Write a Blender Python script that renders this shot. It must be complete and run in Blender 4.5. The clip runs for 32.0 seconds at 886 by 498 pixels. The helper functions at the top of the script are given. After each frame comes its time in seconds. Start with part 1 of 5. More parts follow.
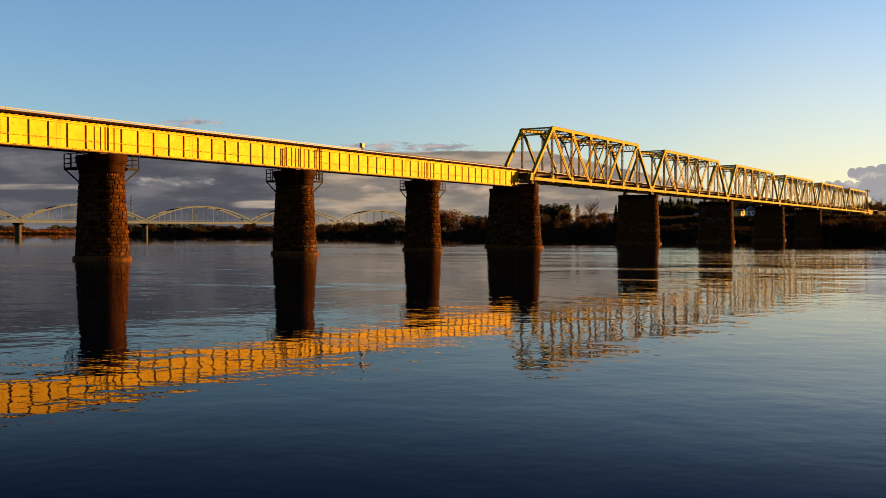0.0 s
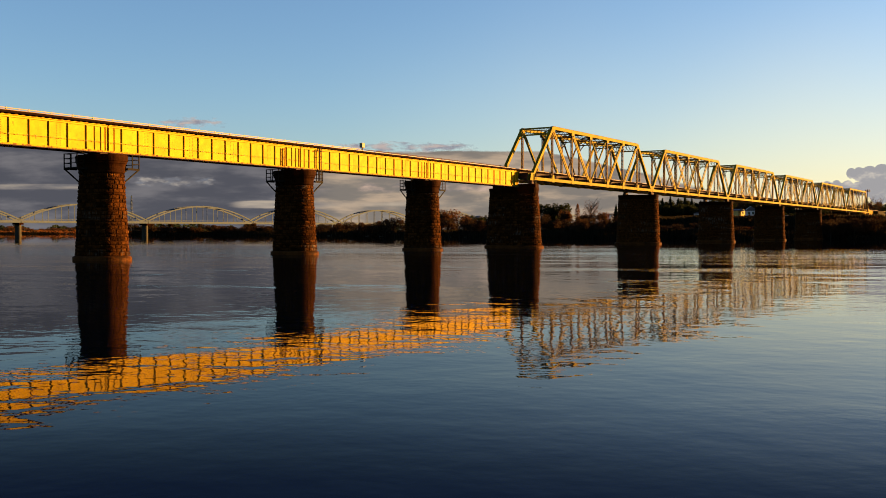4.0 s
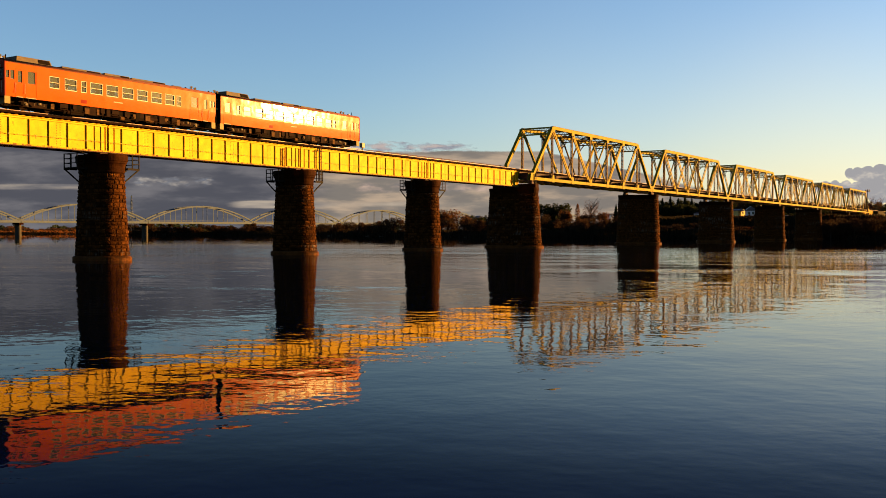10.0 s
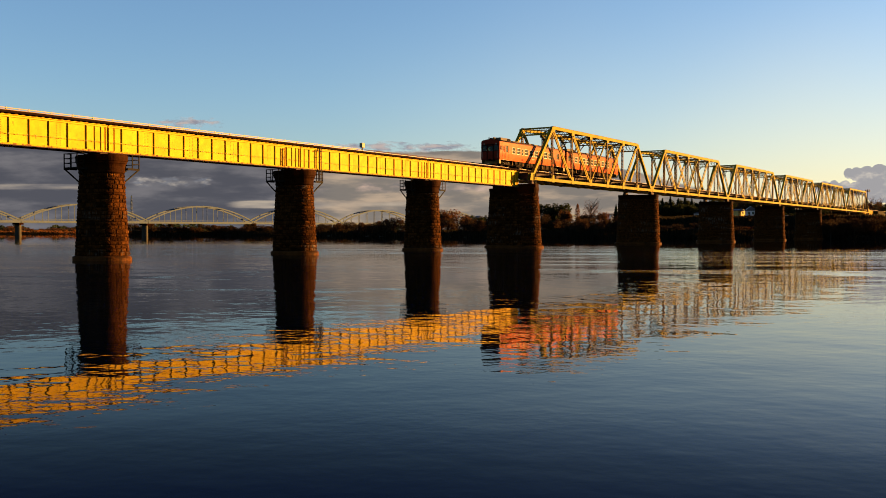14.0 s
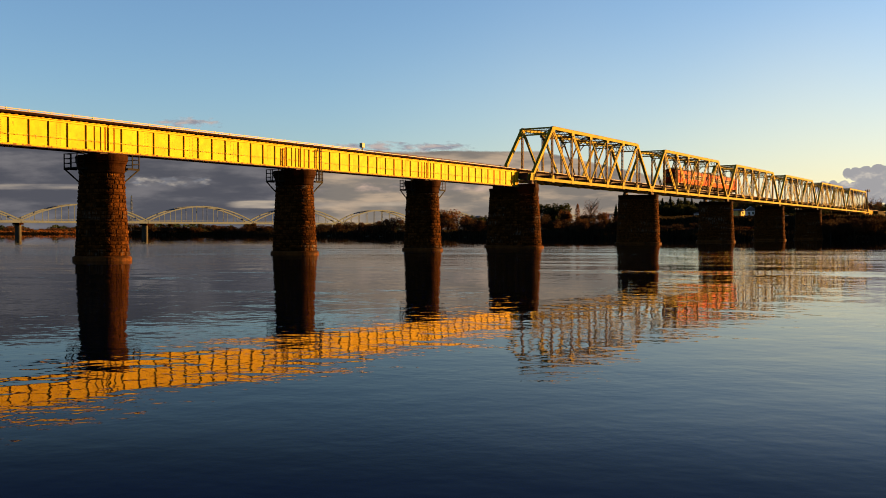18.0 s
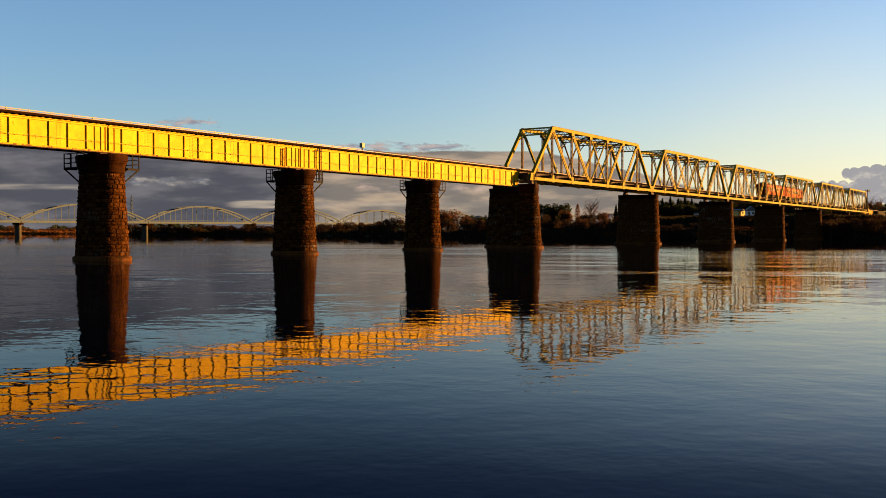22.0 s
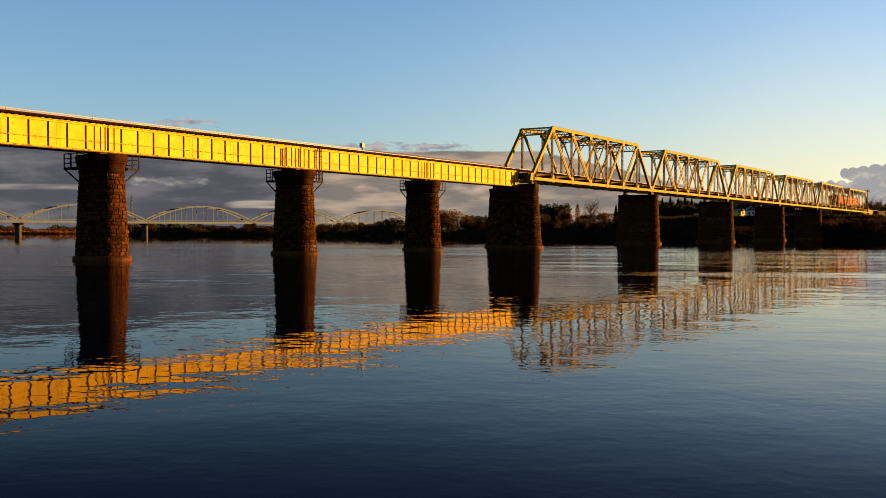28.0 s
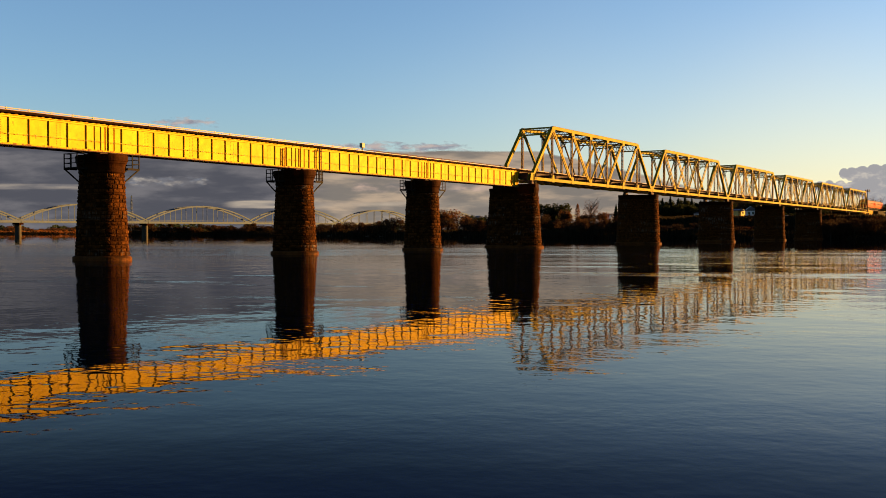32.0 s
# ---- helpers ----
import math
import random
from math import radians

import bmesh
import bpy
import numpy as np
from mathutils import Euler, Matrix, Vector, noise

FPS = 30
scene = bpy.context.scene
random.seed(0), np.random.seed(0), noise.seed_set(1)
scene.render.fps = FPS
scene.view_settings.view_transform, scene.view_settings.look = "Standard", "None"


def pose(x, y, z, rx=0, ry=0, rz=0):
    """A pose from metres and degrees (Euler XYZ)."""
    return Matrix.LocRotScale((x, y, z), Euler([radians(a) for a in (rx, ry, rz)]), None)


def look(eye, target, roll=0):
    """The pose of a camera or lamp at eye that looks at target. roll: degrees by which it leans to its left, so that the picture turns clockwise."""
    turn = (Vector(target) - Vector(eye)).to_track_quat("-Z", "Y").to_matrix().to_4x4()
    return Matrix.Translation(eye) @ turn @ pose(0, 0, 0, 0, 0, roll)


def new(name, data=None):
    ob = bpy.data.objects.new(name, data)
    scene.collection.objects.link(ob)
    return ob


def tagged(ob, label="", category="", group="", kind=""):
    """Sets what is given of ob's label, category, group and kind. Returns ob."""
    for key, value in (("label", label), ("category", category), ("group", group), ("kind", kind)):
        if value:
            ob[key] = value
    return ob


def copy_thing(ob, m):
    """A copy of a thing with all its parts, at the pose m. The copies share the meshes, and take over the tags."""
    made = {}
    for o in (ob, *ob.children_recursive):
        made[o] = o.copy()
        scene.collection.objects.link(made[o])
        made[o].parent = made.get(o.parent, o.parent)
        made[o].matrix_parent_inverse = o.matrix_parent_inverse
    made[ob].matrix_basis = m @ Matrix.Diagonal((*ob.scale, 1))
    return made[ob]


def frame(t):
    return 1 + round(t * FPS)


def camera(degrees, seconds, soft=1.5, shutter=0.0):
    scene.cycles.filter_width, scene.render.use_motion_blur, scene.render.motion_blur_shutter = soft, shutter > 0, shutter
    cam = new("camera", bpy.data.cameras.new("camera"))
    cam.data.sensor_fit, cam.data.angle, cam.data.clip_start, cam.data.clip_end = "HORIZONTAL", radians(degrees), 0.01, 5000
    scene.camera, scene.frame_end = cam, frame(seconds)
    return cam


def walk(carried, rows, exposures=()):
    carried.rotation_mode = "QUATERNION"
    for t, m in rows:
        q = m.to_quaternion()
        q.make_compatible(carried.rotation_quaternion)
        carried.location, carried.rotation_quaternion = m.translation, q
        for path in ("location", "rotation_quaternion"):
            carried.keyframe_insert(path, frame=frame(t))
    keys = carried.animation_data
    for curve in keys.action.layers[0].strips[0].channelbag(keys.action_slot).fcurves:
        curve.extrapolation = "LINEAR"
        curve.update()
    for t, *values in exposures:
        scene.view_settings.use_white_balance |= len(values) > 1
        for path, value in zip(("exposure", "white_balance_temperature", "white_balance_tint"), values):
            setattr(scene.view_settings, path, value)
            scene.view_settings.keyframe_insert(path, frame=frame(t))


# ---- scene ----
# The bridge runs along +Y with its track over x = 0; the river lies at z = 0; the camera stands on the near bank at +X.
EYE_X, EYE_Z = 66.046, 2.371
TURN, TILT = radians(32.6195), radians(1.039)
cam = camera(49.516, 32.0, soft=0.5)
EYE = (EYE_X, 0.0, EYE_Z)
AIM = (EYE_X - math.sin(TURN) * 100, math.cos(TURN) * 100, EYE_Z - math.tan(TILT) * 100)
walk(cam, [(0.0, look(EYE, AIM)), (32.0, look(EYE, AIM))])

# ---- light ----
SUN_AZ, SUN_EL = radians(41.5), radians(7.6)   # clockwise from +Y, above the horizon
world = bpy.data.worlds.new("dusk_sky")
scene.world = world
world.use_nodes = True
wn = world.node_tree
sky = wn.nodes.new("ShaderNodeTexSky")
sky.sky_type, sky.sun_disc = "NISHITA", False
sky.sun_elevation, sky.sun_rotation = SUN_EL, SUN_AZ
sky.air_density, sky.dust_density, sky.ozone_density = 1.0, 0.6, 3.6
tint = wn.nodes.new("ShaderNodeMix")
tint.data_type, tint.blend_type = "RGBA", "MULTIPLY"
tint.inputs[0].default_value = 1.0
tint.inputs[7].default_value = (0.82, 0.718, 0.7, 1)
wn.links.new(sky.outputs[0], tint.inputs[6])
wn.links.new(tint.outputs[2], wn.nodes["Background"].inputs[0])
wn.nodes["Background"].inputs[1].default_value = 0.05
sun_data = bpy.data.lights.new("sun", "SUN")
sun_data.energy, sun_data.angle, sun_data.color = 5.0, radians(0.5), (1.0, 0.50, 0.13)
sun = new("sun", sun_data)
toward = Vector((math.sin(SUN_AZ) * math.cos(SUN_EL), math.cos(SUN_AZ) * math.cos(SUN_EL), math.sin(SUN_EL)))
sun.matrix_world = look(toward * 300, (0, 0, 0))
scene.view_settings.exposure = 2.815


def at(r, d, z=0.0):
    """The place r metres to the right of the camera's axis and d metres ahead, over the ground."""
    return Vector((EYE_X + r * math.cos(TURN) - d * math.sin(TURN), r * math.sin(TURN) + d * math.cos(TURN), z))


# ---- materials ----
def mat(name, color, rough=0.6, metal=0.0, var=0.25, scale=1.0, bump=0.0, bump_scale=8.0, stain=None, stain_at=0.62, stain_scale=0.6, per=0.0, spec=0.12, bump_detail=6.0):
    """A procedural surface: base colour varied at two scales, stains, and fine relief."""
    m = bpy.data.materials.new(name)
    m.use_nodes = True
    t = m.node_tree
    n, l = t.nodes, t.links
    b = n["Principled BSDF"]
    b.inputs["Roughness"].default_value = rough
    b.inputs["Metallic"].default_value = metal
    b.inputs["Specular IOR Level"].default_value = spec
    co = n.new("ShaderNodeTexCoord")

    def nz(s, detail=4.0, rgh=0.6):
        k = n.new("ShaderNodeTexNoise")
        k.inputs["Scale"].default_value, k.inputs["Detail"].default_value, k.inputs["Roughness"].default_value = s, detail, rgh
        l.new(co.outputs["Object"], k.inputs["Vector"])
        return k.outputs["Fac"]

    def mix(a, c, f):
        k = n.new("ShaderNodeMix")
        k.data_type = "RGBA"
        for s, v in ((0, f), (6, a), (7, c)):
            if hasattr(v, "links"):
                l.new(v, k.inputs[s])
            else:
                k.inputs[s].default_value = v if s == 0 else (*v, 1)
        return k.outputs[2]

    def ramp(f, a, c):
        k = n.new("ShaderNodeMapRange")
        k.inputs[1].default_value, k.inputs[2].default_value = a, c
        l.new(f, k.inputs[0])
        return k.outputs[0]

    lo = tuple(c * (1 - var) for c in color)
    hi = tuple(min(1.0, c * (1 + var)) for c in color)
    c1 = mix(lo, hi, ramp(nz(scale), 0.3, 0.7))
    c2 = mix(c1, lo, ramp(nz(scale * 9), 0.5, 0.85))
    if stain:
        c2 = mix(c2, stain, ramp(nz(stain_scale, 8.0, 0.7), stain_at, stain_at + 0.08))
    if per:
        info = n.new("ShaderNodeObjectInfo")
        g = n.new("ShaderNodeHueSaturation")
        mr = n.new("ShaderNodeMapRange")
        mr.inputs[3].default_value, mr.inputs[4].default_value = 1 - per, 1 + per
        l.new(info.outputs["Random"], mr.inputs[0])
        l.new(mr.outputs[0], g.inputs["Value"])
        l.new(c2, g.inputs["Color"])
        c2 = g.outputs[0]
    l.new(c2, b.inputs["Base Color"])
    if bump:
        k = n.new("ShaderNodeBump")
        k.inputs["Strength"].default_value = 1.0
        k.inputs["Distance"].default_value = bump
        l.new(nz(bump_scale, bump_detail), k.inputs["Height"])
        l.new(k.outputs[0], b.inputs["Normal"])
    return m


M_GIRDER = mat("yellow_paint", (0.322, 0.189, 0.0035), 0.75, spec=0.06, var=0.2, scale=0.9, stain=(0.112, 0.0455, 0.0056), stain_at=0.61, stain_scale=3.2, bump=0.006, bump_scale=2.5)
M_SPOTTED = mat("rust_spotted_paint", (0.294, 0.168, 0.0042), 0.8, spec=0.05, var=0.2, scale=1.5, stain=(0.063, 0.0245, 0.0084), stain_at=0.5, stain_scale=3.0)
# Darker copy of the truss paint: shade put into its colour, plus rust stains.
M_TRUSS_SHADE = mat("shade_dark_green_paint", (0.056, 0.035, 0.007), 0.75, spec=0.05, var=0.35, scale=0.8, stain=(0.0315, 0.0126, 0.0056), stain_at=0.5, stain_scale=2.5)
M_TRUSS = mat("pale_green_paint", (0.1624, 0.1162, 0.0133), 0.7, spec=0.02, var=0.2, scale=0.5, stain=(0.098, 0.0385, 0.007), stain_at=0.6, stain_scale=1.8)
M_RUST = mat("rusty_steel", (0.036, 0.0192, 0.0104), 0.85, var=0.4, scale=1.5)
M_DARK = mat("dark_steel", (0.0112, 0.0088, 0.0064), 0.8, spec=0.04, var=0.3)
M_RAIL = mat("worn_rail", (0.056, 0.036, 0.024), 0.5, metal=0.5, var=0.3)
M_TIE = mat("tarred_timber", (0.0072, 0.00304, 0.00128), 0.95, spec=0.02, var=0.4, scale=4, bump=0.01)
M_PALE = mat("pale_galvanised", (0.168, 0.14, 0.091), 0.6, var=0.12)
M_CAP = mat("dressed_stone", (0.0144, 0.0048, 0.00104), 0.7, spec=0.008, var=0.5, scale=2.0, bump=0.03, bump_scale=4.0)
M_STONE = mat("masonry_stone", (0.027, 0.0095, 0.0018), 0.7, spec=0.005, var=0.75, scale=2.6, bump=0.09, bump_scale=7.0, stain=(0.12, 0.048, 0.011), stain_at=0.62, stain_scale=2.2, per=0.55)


def lime_runs(m):
    """White lime that has run out of the joints along some courses."""
    n, l = m.node_tree.nodes, m.node_tree.links
    co = n.new("ShaderNodeNewGeometry")
    mask = None
    for size, lo, hi in (((5.0, 5.0, 1.2), 0.5, 0.6), ((0.12, 0.12, 1.3), 0.53, 0.6), ((0.45, 0.45, 0.3), 0.47, 0.57)):
        mp = n.new("ShaderNodeMapping")
        mp.inputs["Scale"].default_value = size
        mp.inputs["Location"].default_value = (3.1, 0.4, 5.2)
        l.new(co.outputs["Position"], mp.inputs["Vector"])
        k = n.new("ShaderNodeTexNoise")
        k.inputs["Scale"].default_value, k.inputs["Detail"].default_value = 1.0, 4.0
        l.new(mp.outputs[0], k.inputs["Vector"])
        mr = n.new("ShaderNodeMapRange")
        mr.inputs[1].default_value, mr.inputs[2].default_value = lo, hi
        l.new(k.outputs["Fac"], mr.inputs[0])
        if mask is None:
            mask = mr.outputs[0]
        else:
            p = n.new("ShaderNodeMath")
            p.operation = "MULTIPLY"
            l.new(mask, p.inputs[0])
            l.new(mr.outputs[0], p.inputs[1])
            mask = p.outputs[0]
    b = n["Principled BSDF"]
    mix = n.new("ShaderNodeMix")
    mix.data_type = "RGBA"
    l.new(mask, mix.inputs[0])
    l.new(b.inputs["Base Color"].links[0].from_socket, mix.inputs[6])
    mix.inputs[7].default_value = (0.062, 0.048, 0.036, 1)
    l.new(mix.outputs[2], b.inputs["Base Color"])


lime_runs(M_STONE)
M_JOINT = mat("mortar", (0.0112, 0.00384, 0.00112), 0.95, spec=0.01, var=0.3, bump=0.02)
M_FOOT = mat("concrete_footing", (0.048, 0.0176, 0.004), 0.6, spec=0.01, var=0.4, scale=1.5, bump=0.02, stain=(0.016, 0.0072, 0.0024), stain_at=0.55)
# Vermilion of the cab ends darkened to maroon, shade painted in.
M_MAROON = mat("shade_maroon", (0.12, 0.0128, 0.004), 0.5, spec=0.03, var=0.3)
M_PILOT = mat("tan_pilot_plate", (0.14, 0.091, 0.028), 0.7, var=0.25, scale=3)
M_FRAME2 = mat("cream_window_frame", (0.231, 0.203, 0.14), 0.5, var=0.08)
M_BOX = mat("dusty_tan_box", (0.045, 0.021, 0.0055), 0.75, spec=0.03, var=0.5, scale=5)
M_HATCH = mat("red_hatch", (0.098, 0.0084, 0.0021), 0.3, spec=0.01, var=0.2)
M_ORANGE = mat("vermilion_paint", (0.245, 0.034, 0.0014), 0.34, spec=0.018, bump=0.02, bump_scale=0.8, bump_detail=1.5, var=0.1, scale=0.6, stain=(0.182, 0.035, 0.007), stain_at=0.68, stain_scale=1.2)
gloss = M_ORANGE.node_tree.nodes["Principled BSDF"]     # thin polished varnish over slightly buckled panels
gloss.inputs["Specular Tint"].default_value = (1.0, 0.66, 0.08, 1)
gloss.inputs["Coat Weight"].default_value, gloss.inputs["Coat Roughness"].default_value = 0.028, 0.1
M_ORANGE.node_tree.links.new(gloss.inputs["Normal"].links[0].from_socket, gloss.inputs["Coat Normal"])
M_ROOF = mat("sooty_roof", (0.068, 0.0208, 0.008), 0.8, var=0.3)
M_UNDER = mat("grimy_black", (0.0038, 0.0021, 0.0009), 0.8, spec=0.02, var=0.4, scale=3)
M_UNDER2 = mat("grimy_grey", (0.008, 0.0034, 0.0011), 0.75, spec=0.02, var=0.45, scale=3)
M_FRAME = mat("window_aluminium", (0.182, 0.154, 0.105), 0.5, var=0.08)
M_UNIT = mat("sooty_tan_metal", (0.0595, 0.0434, 0.0224), 0.75, var=0.3, scale=2.0)
M_SEAT = mat("blue_moquette", (0.05, 0.09, 0.2), 0.9, var=0.2)
M_LINING = mat("cream_lining", (0.62, 0.57, 0.44), 0.6, var=0.1)
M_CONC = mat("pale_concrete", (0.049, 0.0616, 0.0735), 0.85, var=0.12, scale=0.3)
# Darker grey than the road bridge's other concrete.
M_COLUMN = mat("dark_grey_concrete", (0.036, 0.032, 0.024), 0.9, spec=0.02, var=0.25, scale=0.4)
M_WALLW = mat("white_siding", (0.45, 0.45, 0.44), 0.8, var=0.1)
M_WALLY = mat("cream_siding", (0.35, 0.231, 0.063), 0.8, var=0.1)
M_TILE = mat("dark_roofing", (0.06, 0.055, 0.06), 0.6, var=0.3)
M_BARK = mat("bark", (0.02, 0.0144, 0.0096), 0.9, var=0.4, scale=6)
M_GROUND = mat("bank_earth", (0.024, 0.0192, 0.0088), 0.95, spec=0.02, var=0.4, scale=0.15, stain=(0.036, 0.02, 0.008), stain_at=0.5, stain_scale=0.05, bump=0.05, bump_scale=1.0)


def leaf(name, c, var=0.35):
    m = mat(name, c, 0.7, var=var, scale=0.5)
    n, l = m.node_tree.nodes, m.node_tree.links
    b = n["Principled BSDF"]
    b.inputs["Specular IOR Level"].default_value = 0.02
    glow = n.new("ShaderNodeBsdfTranslucent")
    l.new(b.inputs["Base Color"].links[0].from_socket, glow.inputs["Color"])
    mix = n.new("ShaderNodeMixShader")
    mix.inputs[0].default_value = 0.45
    l.new(b.outputs[0], mix.inputs[1])
    l.new(glow.outputs[0], mix.inputs[2])
    l.new(mix.outputs[0], n["Material Output"].inputs[0])
    return m


M_LEAF_G = leaf("green_leaves", (0.01528, 0.01808, 0.0056))
M_LEAF_B = leaf("autumn_leaves", (0.064, 0.0288, 0.0112), 0.2)
M_LEAF_D = leaf("conifer_needles", (0.0124, 0.01736, 0.00872))
M_REED = leaf("dry_reeds", (0.1176, 0.04165, 0.0098))
M_DULL_REED = leaf("dull_reeds", (0.01513, 0.006375, 0.00289))
M_RUSSET = leaf("russet_scrub", (0.05625, 0.024, 0.009))
M_BUSH = leaf("bank_scrub", (0.0175, 0.0105, 0.0055))
M_SEDGE = leaf("sedge", (0.0125, 0.0092, 0.0045))
M_WILLOW = leaf("willow_scrub", (0.03288, 0.01744, 0.00824))


def glass(name, tint, film):
    """Dusty tinted glass: a faint gloss over a see-through tint."""
    m = bpy.data.materials.new(name)
    m.use_nodes = True
    n, l = m.node_tree.nodes, m.node_tree.links
    b = n["Principled BSDF"]
    b.inputs["Base Color"].default_value = (0.09, 0.1, 0.09, 1)
    b.inputs["Roughness"].default_value = 0.16
    b.inputs["Specular IOR Level"].default_value = 0.05
    clear = n.new("ShaderNodeBsdfTransparent")
    clear.inputs["Color"].default_value = (*tint, 1)
    mix = n.new("ShaderNodeMixShader")
    mix.inputs[0].default_value = film
    l.new(clear.outputs[0], mix.inputs[1])
    l.new(b.outputs[0], mix.inputs[2])
    l.new(mix.outputs[0], n["Material Output"].inputs[0])
    return m


M_GLASS = glass("window_glass", (0.62, 0.68, 0.54), 0.36)
M_GLASS2 = glass("pale_window_glass", (0.97, 0.97, 0.92), 0.2)


def water_material():
    m = bpy.data.materials.new("river_water")
    m.use_nodes = True
    n, l = m.node_tree.nodes, m.node_tree.links
    b = n["Principled BSDF"]
    b.inputs["Base Color"].default_value = (0.001, 0.003, 0.011, 1)
    b.inputs["Roughness"].default_value = 0.012
    b.inputs["IOR"].default_value = 1.1
    co = n.new("ShaderNodeTexCoord")

    def nz(scale, stretch, turn, detail, rgh=0.5):
        mp = n.new("ShaderNodeMapping")
        mp.vector_type = "TEXTURE"
        mp.inputs["Rotation"].default_value = (0, 0, turn)
        mp.inputs["Scale"].default_value = (1 / scale, 1 / (scale * stretch), 1 / scale)
        l.new(co.outputs["Object"], mp.inputs["Vector"])
        k = n.new("ShaderNodeTexNoise")
        k.inputs["Scale"].default_value, k.inputs["Detail"].default_value, k.inputs["Roughness"].default_value = 1.0, detail, rgh
        l.new(mp.outputs[0], k.inputs["Vector"])
        return k.outputs["Fac"]

    def op(kind, a, c):
        k = n.new("ShaderNodeMath")
        k.operation = kind
        for s, v in ((0, a), (1, c)):
            if hasattr(v, "links"):
                l.new(v, k.inputs[s])
            else:
                k.inputs[s].default_value = v
        return k.outputs[0]

    def rng(f, a, c, lo=0.0, hi=1.0):
        k = n.new("ShaderNodeMapRange")
        k.interpolation_type = "SMOOTHSTEP"
        for i, v in ((1, a), (2, c), (3, lo), (4, hi)):
            k.inputs[i].default_value = v
        l.new(f, k.inputs[0])
        return k.outputs[0]

    # the river's own axes: reach runs upstream from the near shore, across runs along it
    split = n.new("ShaderNodeSeparateXYZ")
    l.new(n.new("ShaderNodeNewGeometry").outputs["Position"], split.inputs[0])
    reach = op("ADD", op("ADD", op("MULTIPLY", split.outputs[0], -math.sin(TURN)), op("MULTIPLY", split.outputs[1], math.cos(TURN))), EYE_X * math.sin(TURN))
    across = op("SUBTRACT", op("ADD", op("MULTIPLY", split.outputs[0], math.cos(TURN)), op("MULTIPLY", split.outputs[1], math.sin(TURN))), EYE_X * math.cos(TURN))
    # long swell, wavelets, fine chop and patchy cat's-paws
    swell = op("MULTIPLY", nz(0.22, 1.5, TURN + 0.2, 1.0), SWELL)
    wave = op("MULTIPLY", nz(1.25, 1.15, TURN - 0.25, 2.0, 0.45), WAVE)
    roll = op("MULTIPLY", nz(0.42, 0.85, TURN + 0.5, 2.0, 0.4), ROLL)
    chop = op("MULTIPLY", nz(3.4, 0.9, TURN + 0.3, 1.0), CHOP)
    paws = rng(nz(0.05, 3.0, TURN - 0.05, 3.0, 0.6), 0.48, 0.66)
    fine = op("MULTIPLY", nz(4.2, 1.1, TURN + 0.1, 2.0), op("ADD", op("MULTIPLY", paws, PAW), rng(reach, 8.5, 17.0, 0.0013, 0.0003)))
    far = rng(reach, 45.0, 120.0)
    open_side = rng(across, 0.0, 70.0)
    lee = op("SUBTRACT", 1.0, op("MULTIPLY", open_side, rng(reach, 92.0, 135.0, 0.0, 0.85)))      # sheltered strip under the far bank
    breeze = op("MULTIPLY", op("MULTIPLY", far, rng(reach, 110.0, 185.0, 1.0, 0.12)), op("ADD", op("MULTIPLY", open_side, FAR_R), FAR_L))
    far_chop = op("MULTIPLY", nz(0.9, 1.5, TURN + 0.1, 3.0, 0.6), breeze)
    k = n.new("ShaderNodeBump")
    k.inputs["Strength"].default_value, k.inputs["Distance"].default_value = 1.0, 1.0
    l.new(op("MULTIPLY", op("ADD", op("ADD", op("ADD", op("ADD", swell, roll), wave), op("ADD", chop, fine)), far_chop), op("MULTIPLY", lee, rng(reach, 140.0, 300.0, 1.0, 0.13))), k.inputs["Height"])
    # wavelets of the open reach, of which mostly the near faces are seen
    lean = n.new("ShaderNodeVectorMath")
    lean.operation = "SCALE"
    lean.inputs[0].default_value = (math.sin(TURN), -math.cos(TURN), 0)
    streaks = rng(nz(0.03, 4.0, TURN, 6.0, 0.75), 0.42, 0.56)
    open_lean = op("MULTIPLY", op("MULTIPLY", rng(reach, 55.0, 105.0), rng(reach, 125.0, 200.0, 1.0, 0.04)), op("ADD", op("MULTIPLY", streaks, 0.02), 0.003))
    gusts = rng(nz(0.045, 3.2, TURN - 0.1, 5.0, 0.7), 0.5, 0.6)
    gust_lean = op("MULTIPLY", op("MULTIPLY", op("MULTIPLY", rng(reach, 30.0, 48.0), rng(reach, 60.0, 90.0, 1.0, 0.0)), op("SUBTRACT", 1.0, open_side)), op("MULTIPLY", gusts, 0.02))
    l.new(op("ADD", op("MULTIPLY", open_lean, lee), gust_lean), lean.inputs["Scale"])
    both = n.new("ShaderNodeVectorMath")
    both.operation = "ADD"
    l.new(k.outputs[0], both.inputs[0])
    l.new(lean.outputs[0], both.inputs[1])
    unit = n.new("ShaderNodeVectorMath")
    unit.operation = "NORMALIZE"
    l.new(both.outputs[0], unit.inputs[0])
    l.new(unit.outputs[0], b.inputs["Normal"])
    # sky reflection painted by place: weaker near and left, blue tint and navy nearby
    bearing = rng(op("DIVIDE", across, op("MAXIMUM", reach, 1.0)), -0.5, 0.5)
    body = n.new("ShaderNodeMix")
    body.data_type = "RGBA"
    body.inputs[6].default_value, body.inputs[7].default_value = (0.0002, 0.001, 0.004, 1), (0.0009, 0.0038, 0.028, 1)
    navy_near = op("MULTIPLY", op("MULTIPLY", rng(reach, 8.0, 11.0, 0.5, 1.0), rng(reach, 9.5, 15.0, 0.8, 0.0)), op("ADD", op("MULTIPLY", bearing, 0.7), 0.3))
